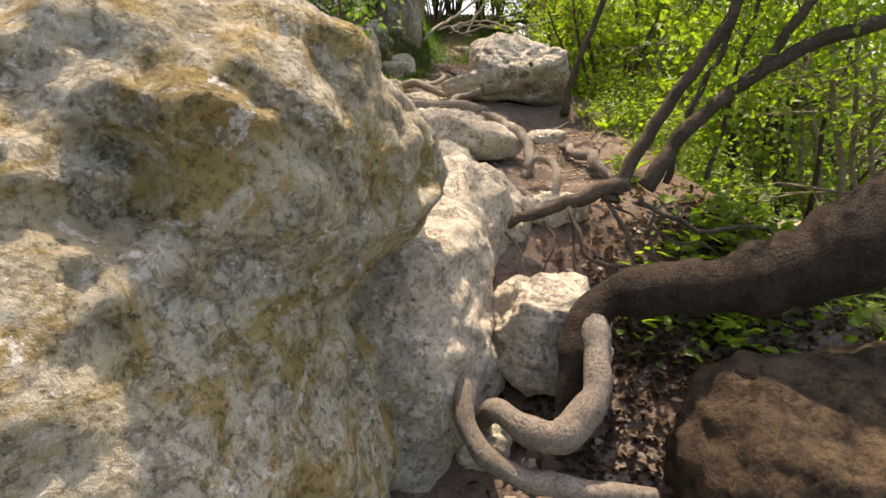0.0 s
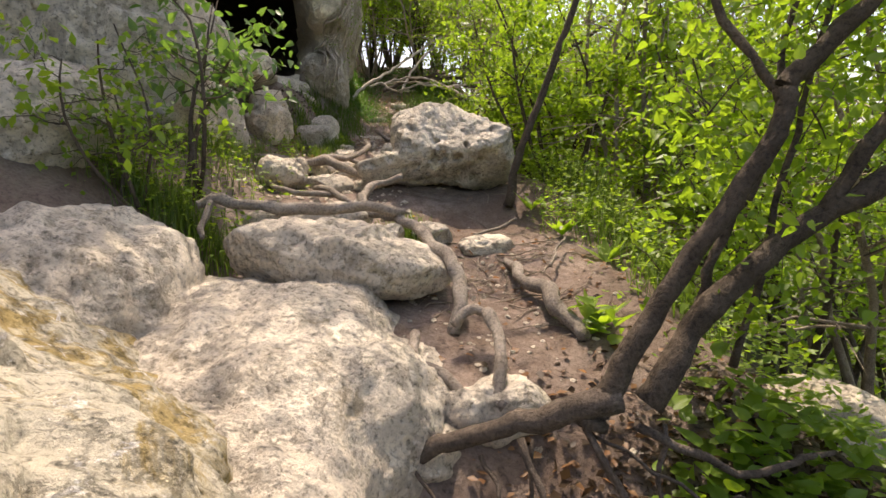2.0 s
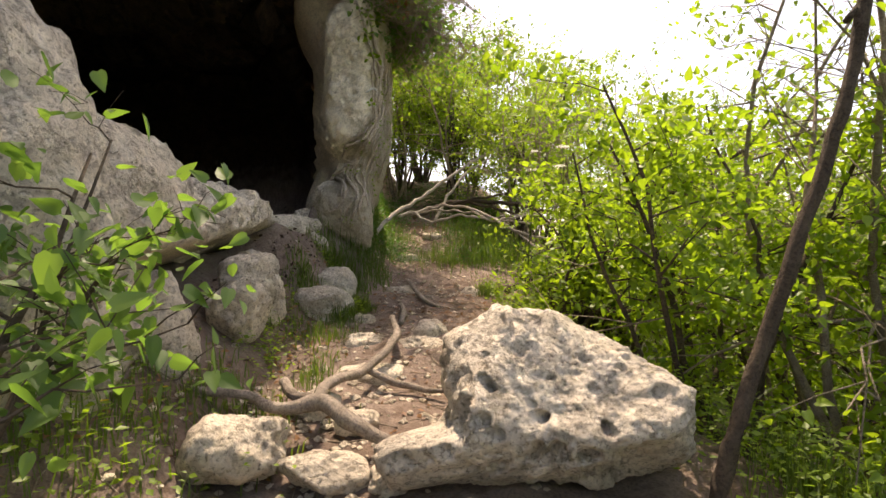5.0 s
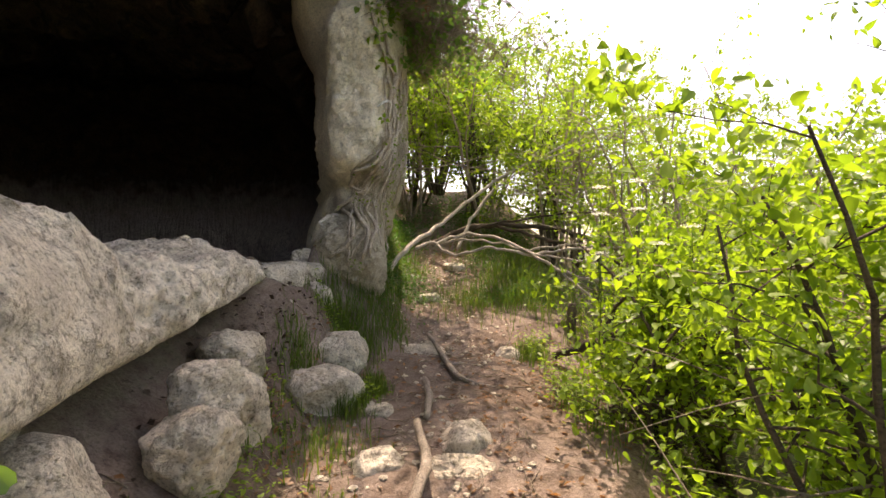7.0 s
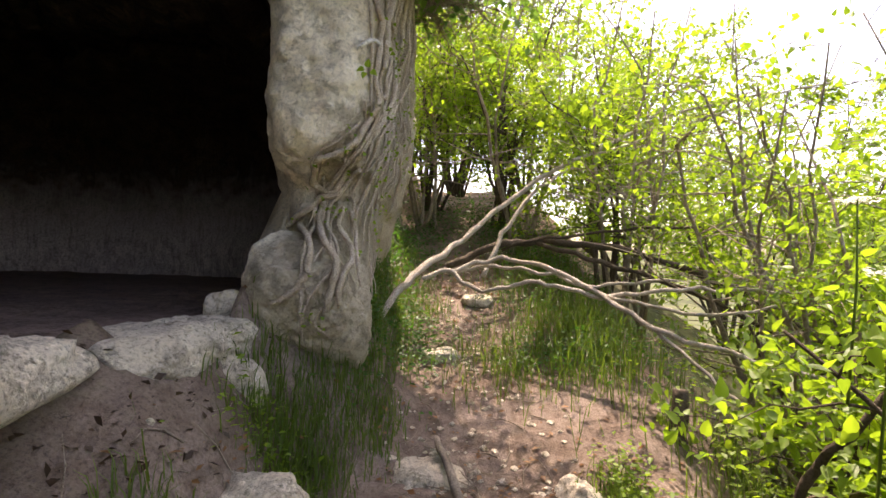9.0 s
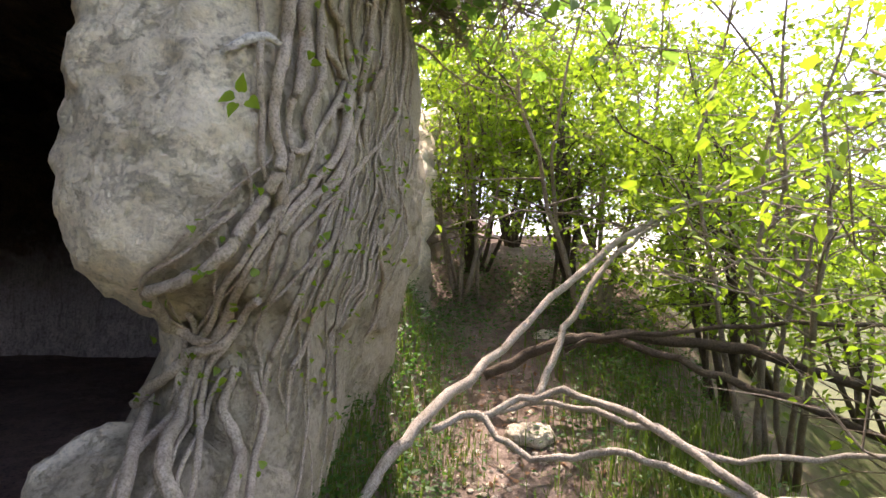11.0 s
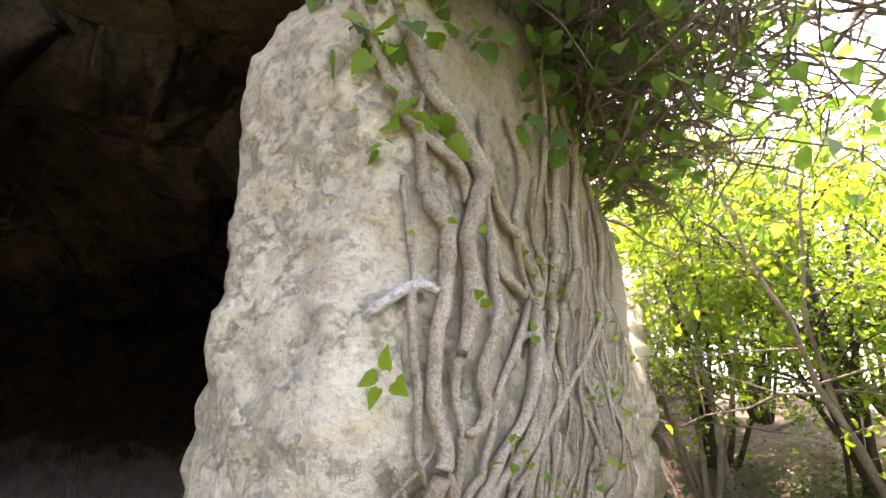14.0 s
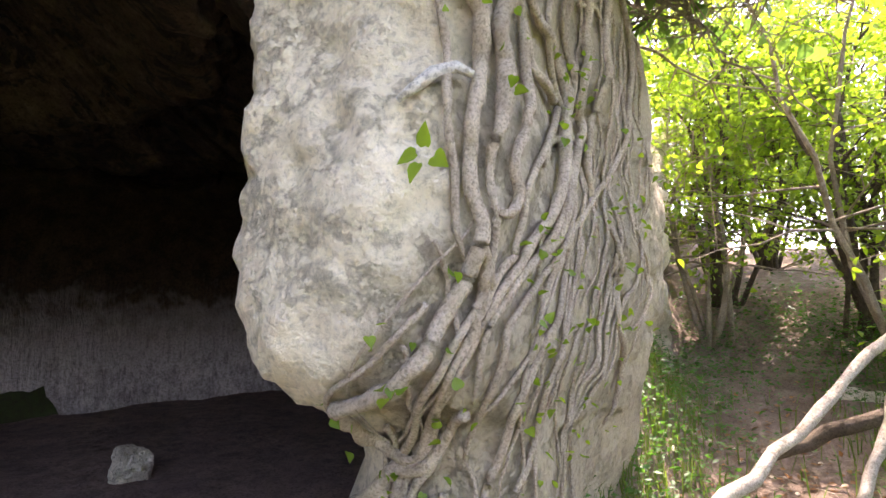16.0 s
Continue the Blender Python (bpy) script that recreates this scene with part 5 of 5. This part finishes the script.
# ---- ivy on the pillar ----
def pillar_line(phis, zs, lifts):
    """Points on the pillar's skin, phi degrees round from +x, at heights z, lifted off it along its normal."""
    a = np.radians(np.array(phis, float))
    O = np.stack([np.full(len(a), -0.62), np.full(len(a), 9.1), np.array(zs, float)], 1)
    D = np.stack([np.cos(a), np.sin(a), a * 0], 1)
    skin = lambda Q: field(Q, PILLAR + FOOT, 0.035)
    P = O + D * outermost(O, D, 2.5, skin)[:, None]
    f0, e = skin(P), 0.01
    N = np.stack([skin(P + e * np.eye(3)[k]) - f0 for k in range(3)], 1) / e
    N /= np.linalg.norm(N, axis=1)[:, None] + 1e-9
    out = []
    for p, n, lift in zip(P, N, lifts):
        c = p - np.array((-0.65, 9.1, 4.2))
        s = rough(p, 0.04, 3.4, 15, 0.06) + 0.014 * (noise.turbulence(Vector(p) * 3.4 * 4.5, 3, False) - 0.6)
        out.append(Vector(p + c / np.linalg.norm(c) * s + n * (lift + 0.004)))
    return out


def ivy_stem(thing, base, k, *knots):
    """One ivy stem over the pillar's skin; a knot is (degrees round the pillar, height, radius)."""
    line = spline([(a, z, 0, r) for a, z, r in knots], 9)
    wob = [0.8 * noise.noise(Vector((j * 0.21, k * 3.1, 0))) for j in range(len(line))]
    pts = [q - base for q in pillar_line([p[0] + w for p, w in zip(line, wob)], [p[1] for p in line], [max(0.007, p[3] * (1.1 + 0.5 * noise.noise(Vector((j * 0.12, k * 1.7, 5))))) for j, p in enumerate(line)])]
    for _ in range(3):
        pts = [pts[0]] + [pts[j] * 0.5 + (pts[j - 1] + pts[j + 1]) * 0.25 for j in range(1, len(pts) - 1)] + [pts[-1]]
    rr = [0.92 * float(p[3]) * (1 + 0.2 * noise.noise(Vector((j * 0.33, k * 2.3, 1)))) * min(1.0, (len(line) - j + 3) / 9) for j, p in enumerate(line)]
    b = Buf()
    b.tube(pts, rr, 10)
    obj("stem", b.mesh("stem", VINE), thing)
    return pts


def ivy():
    rnd, g = random.Random(77), np.random.default_rng(77)
    thing = obj("ivy", None, label="old grey ivy stems gripping the limestone pillar", category="ivy")
    base = Vector((-0.6, 8.4, 2.7))
    thing.location = base
    tips = []

    def stem(*knots):
        pts = ivy_stem(thing, base, len(thing.children), *knots)
        tips.extend(p + Vector((0.02, -0.02, 0)) for p in pts[::4])

    # the two thick stems and their elbow under the bulge
    stem((-80, 5.07, 0.015), (-73.5, 4.71, 0.015), (-71, 4.58, 0.014), (-68.3, 4.51, 0.014), (-64.3, 4.46, 0.013), (-63.5, 4.4, 0.01))
    stem((-74, 5.0, 0.013), (-69, 4.7, 0.016), (-66, 4.59, 0.021), (-63.3, 4.54, 0.024), (-62, 4.48, 0.024), (-63, 4.39, 0.022), (-64.2, 4.31, 0.019), (-63.8, 4.22, 0.021), (-64, 4.15, 0.018), (-65, 4.09, 0.012), (-65.7, 4.03, 0.01), (-65, 3.95, 0.009))
    stem((-68.3, 4.62, 0.008), (-68.8, 4.46, 0.014), (-68.4, 4.38, 0.015), (-66.5, 4.32, 0.018), (-66.5, 4.23, 0.017), (-67.3, 4.13, 0.015), (-68.2, 4.02, 0.014), (-67.2, 3.91, 0.016), (-68.8, 3.84, 0.016), (-71, 3.77, 0.016), (-73.5, 3.71, 0.016), (-76.4, 3.67, 0.016), (-80.4, 3.645, 0.016), (-84.5, 3.63, 0.016), (-87, 3.58, 0.016), (-89, 3.52, 0.016), (-84, 3.49, 0.014), (-80, 3.5, 0.011))
    stem((-70.5, 4.42, 0.007), (-70, 4.3, 0.008), (-69.2, 4.15, 0.009), (-69.6, 4.0, 0.008), (-68.6, 3.86, 0.008))
    # slimmer stems side by side
    stem((-60.5, 4.47, 0.01), (-58.9, 4.39, 0.012), (-59.3, 4.21, 0.013), (-60.3, 4.16, 0.012), (-62.2, 4.07, 0.012), (-62, 4.0, 0.013), (-63.8, 3.96, 0.01), (-65.5, 3.97, 0.008))
    stem((-58.6, 4.4, 0.008), (-57.8, 4.32, 0.009), (-55, 4.28, 0.012), (-49, 4.29, 0.012), (-45, 4.33, 0.011))
    stem((-60, 4.66, 0.008), (-59, 4.55, 0.01), (-56.5, 4.44, 0.012), (-48, 4.41, 0.015), (-43, 4.38, 0.017), (-43, 4.3, 0.017), (-46, 4.22, 0.017), (-49, 4.12, 0.017), (-55.5, 3.97, 0.013), (-60, 3.9, 0.012), (-65, 3.81, 0.01), (-68, 3.72, 0.009))
    stem((-46, 4.98, 0.01), (-32, 4.86, 0.012), (-28.5, 4.7, 0.014), (-30.5, 4.48, 0.014), (-35.5, 4.33, 0.013), (-32, 4.26, 0.014), (-38, 4.16, 0.014), (-47.3, 4.04, 0.014), (-53, 3.93, 0.013), (-62, 3.84, 0.011), (-66, 3.75, 0.009), (-69, 3.62, 0.008))
    stem((-24, 4.98, 0.01), (-12, 4.85, 0.012), (-10, 4.7, 0.013), (-18, 4.54, 0.013), (-21.5, 4.4, 0.012), (-27.5, 4.24, 0.012), (-27, 4.14, 0.012), (-23, 4.08, 0.01), (-20, 4.05, 0.006))
    stem((12, 4.95, 0.01), (20, 4.7, 0.012), (14, 4.42, 0.011), (-1, 4.21, 0.01), (-28, 4.04, 0.01), (-46, 3.94, 0.009), (-57, 3.84, 0.008), (-63, 3.76, 0.009), (-66, 3.65, 0.008), (-72, 3.5, 0.008))
    stem((-54, 4.7, 0.007), (-50, 4.55, 0.008), (-52, 4.42, 0.009), (-45, 4.3, 0.009), (-41, 4.15, 0.009), (-44, 4.0, 0.01), (-52, 3.88, 0.009), (-60, 3.74, 0.009))
    stem((-40, 4.9, 0.008), (-37, 4.7, 0.01), (-41, 4.52, 0.01), (-37, 4.4, 0.01), (-40, 4.25, 0.009), (-44, 4.1, 0.01), (-52, 3.97, 0.009), (-59, 3.85, 0.008))
    stem((-55.5, 4.09, 0.007), (-52.5, 4.16, 0.009), (-49, 4.18, 0.009), (-46, 4.19, 0.006))
    stem((-34, 4.6, 0.006), (-24, 4.62, 0.007), (-14, 4.58, 0.006))
    # lower roots fanning down past the undercut
    stem((-67, 3.9, 0.012), (-66.5, 3.84, 0.012), (-68, 3.78, 0.012), (-69, 3.71, 0.01), (-72, 3.63, 0.01), (-79.8, 3.5, 0.011), (-85.6, 3.4, 0.012), (-88, 3.3, 0.012))
    stem((-65, 3.95, 0.009), (-65.7, 3.86, 0.01), (-66.7, 3.78, 0.009), (-70, 3.7, 0.009), (-75, 3.57, 0.009), (-82.4, 3.43, 0.01), (-84, 3.3, 0.01))
    stem((-46, 4.28, 0.011), (-57.8, 4.07, 0.009), (-62.3, 3.91, 0.008), (-63.7, 3.86, 0.009), (-68, 3.77, 0.009), (-71.7, 3.69, 0.009), (-78, 3.57, 0.01), (-87, 3.42, 0.011), (-90, 3.32, 0.01))
    stem((-46.8, 3.94, 0.009), (-49.8, 3.82, 0.009), (-55.7, 3.73, 0.01), (-61, 3.64, 0.01), (-65, 3.54, 0.01), (-69, 3.41, 0.009), (-72, 3.25, 0.009))
    stem((-33, 3.95, 0.007), (-46.8, 3.77, 0.008), (-54.6, 3.65, 0.008), (-58, 3.49, 0.008), (-63, 3.4, 0.008), (-64, 3.2, 0.008))
    stem((-15, 4.0, 0.008), (-8, 3.87, 0.01), (-9.6, 3.76, 0.01), (5, 3.66, 0.011), (22, 3.52, 0.011), (26, 3.4, 0.009))
    stem((8, 4.02, 0.006), (22, 3.95, 0.008), (34, 3.86, 0.009), (26, 3.76, 0.008), (18, 3.7, 0.006))
    # roots clasping the boulder at the foot
    stem((-95, 3.3, 0.017), (-87, 3.22, 0.017), (-86.5, 3.12, 0.018), (-88.4, 3.03, 0.018), (-92, 2.98, 0.016), (-96, 2.95, 0.012))
    stem((-84, 3.42, 0.014), (-86, 3.32, 0.017), (-83.4, 3.23, 0.019), (-79.3, 3.14, 0.021), (-79.6, 3.03, 0.02), (-82, 2.9, 0.016))
    stem((-76, 3.42, 0.012), (-78, 3.31, 0.015), (-74, 3.22, 0.017), (-74.4, 3.14, 0.017), (-77.5, 3.04, 0.017), (-78, 2.9, 0.013))
    stem((-102, 3.28, 0.016), (-97, 3.33, 0.018), (-91, 3.38, 0.018), (-85.5, 3.44, 0.018), (-79, 3.48, 0.015), (-72, 3.58, 0.011))
    stem((-72, 3.4, 0.01), (-70, 3.28, 0.012), (-71, 3.15, 0.013), (-70, 3.0, 0.012))
    # fine stems between them
    for i in range(40):
        low = i % 2 == 0
        phi0, r = (rnd.uniform(-68, 0) if low else rnd.uniform(-40, 34)), rnd.uniform(0.0035, 0.007)
        z0 = rnd.uniform(3.7, 4.1) if low else rnd.uniform(4.5, 5.2)
        z1 = rnd.uniform(2.9, 3.4) if low else rnd.uniform(3.5, 4.0)
        if i % 5 == 4:
            phi0, z0, z1, r = rnd.uniform(-76, -50), rnd.uniform(3.4, 3.6), rnd.uniform(2.75, 2.95), rnd.uniform(0.007, 0.013)
        kn, n = [], 9
        for j in range(n):
            s = j / (n - 1)
            z = z0 + (z1 - z0) * s
            phi = phi0 - (24 if phi0 < 10 else 8) * float(smooth(4.1, 3.4, z)) + 12 * noise.noise(Vector((z * 4.5, i * 5.3, 0.3)))
            kn.append((max(phi, -88), z, r * (1 - 0.3 * s)))
        stem(*kn)
    # small leaves here and there on the stems
    T = [t for t in tips if (t + base).z < 4.4]
    pick = [T[int(j)] for j in g.integers(0, len(T), 150)]
    obj("leaves", scatter_leaves("leaves", pick, 260, 0.022, LEAF, g, 0.02, lobes=True, wide=0.9), thing)
    # the white broken stub and the leaves under it
    a, c = Vector((-0.285, 8.27, 4.205)) - base, Vector((-0.36, 8.2, 4.14)) - base
    b = Buf()
    b.tube([a + Vector((0.02, 0.02, -0.012)), a, a.lerp(c, 0.35) + Vector((0, -0.01, 0.006)), a.lerp(c, 0.7) + Vector((0, -0.008, 0)), c], [0.008, 0.011, 0.012, 0.01, 0.006], 8)
    obj("broken_stub", b.mesh("broken_stub", STUB_WOOD), thing, "bleached broken stub")
    q = np.array((Vector((-0.315, 8.2, 4.04)) - base)[:])
    for d, o, ln in (((-0.9, -0.2, -0.35), (-0.012, 0, 0.004), 0.038), ((-0.35, -0.3, -0.9), (-0.004, -0.006, -0.016), 0.036), ((0.75, -0.3, -0.6), (0.024, -0.004, -0.008), 0.04), ((0.15, -0.3, 0.9), (0.006, 0.0, 0.012), 0.04)):
        obj("leaf", leaf_mesh("leaf", (q + np.array(o))[None], np.array([d]), np.array([(-0.1, -1, 0.3)]), np.array([ln]), np.array([ln * 0.8]), LEAF, True), thing, "bright green ivy leaf")


ivy()


def ivy_crown():
    """The mass of ivy twigs and leaves that overhangs the top of the pillar."""
    rnd, g = random.Random(88), np.random.default_rng(88)
    thing = obj("overhanging_ivy", None, label="dense tangle of ivy twigs and dark leaves over the pillar", category="ivy")
    base = Vector((-0.5, 8.6, 5.1))
    thing.location = base
    anchors = []
    for i in range(200):
        p = Vector((rnd.uniform(-0.62, -0.12), rnd.uniform(8.25, 9.9), rnd.uniform(4.98, 5.65)))
        out = Vector((rnd.uniform(0.35, 1.0), rnd.uniform(-0.75, 0.45), rnd.uniform(-0.2, 0.4)))
        ln = rnd.uniform(0.4, 1.15) if i % 3 else rnd.uniform(1.0, 1.75)
        pts = []
        for k in range(9):
            s = k / 8
            q = p + out * ln * s + Vector((0, 0, -0.22 * s * s * ln)) + noise.noise_vector(Vector((i * 2.1, s * 4, 0))) * 0.2 * s + noise.noise_vector(Vector((i * 3.7, s * 11, 4))) * 0.05 * s
            pts.append(q - base)
        r = rnd.uniform(0.004, 0.012)
        b = Buf()
        b.tube(pts, [r * (1 - 0.75 * k / 8) for k in range(9)], 6)
        for _ in range(20):
            k = rnd.randint(1, 8)
            d = Vector((rnd.uniform(-1, 1), rnd.uniform(-1, 1), rnd.uniform(-0.9, 0.6))).normalized() * rnd.uniform(0.1, 0.32)
            tw = [pts[k], pts[k] + d * 0.5 + Vector((rnd.uniform(-1, 1), rnd.uniform(-1, 1), rnd.uniform(-1, 1))) * 0.03, pts[k] + d]
            b.tube(tw, [r * 0.5, r * 0.4, 0.002], 4, cap=False)
            anchors += tw[1:]
        obj("branch", b.mesh("branch", TWIG), thing)
    A = [a for a in anchors if rnd.random() < 0.8]
    obj("leaves", scatter_leaves("leaves", A, 2300, 0.06, LEAF_IVY, g, 0.05, 0.6, True, 0.88), thing)
    near = [q - base for q in pillar_line(g.uniform(-82, -30, 60), g.uniform(4.62, 5.35, 60), [0.03] * 60)]
    obj("wall_leaves", scatter_leaves("wall_leaves", near, 130, 0.06, LEAF_IVY, g, 0.03, 0.8, True, 0.9), thing)
    low = [q - base for q in pillar_line(g.uniform(-78, -64, 40), g.uniform(4.48, 5.0, 40), [0.025] * 40)]
    obj("hanging_leaves", scatter_leaves("hanging_leaves", low, 60, 0.05, LEAF, g, 0.02, 0.9, True, 0.9), thing, "fresh green ivy leaves")
    obj("dead_leaves", scatter_leaves("dead_leaves", [Vector((-0.1, 8.05, 5.0)) - base, Vector((0.02, 8.15, 4.95)) - base], 14, 0.06, DRY_LEAF, g, 0.03, 1.0, True, 0.7), thing, "withered orange-brown leaves")


ivy_crown()
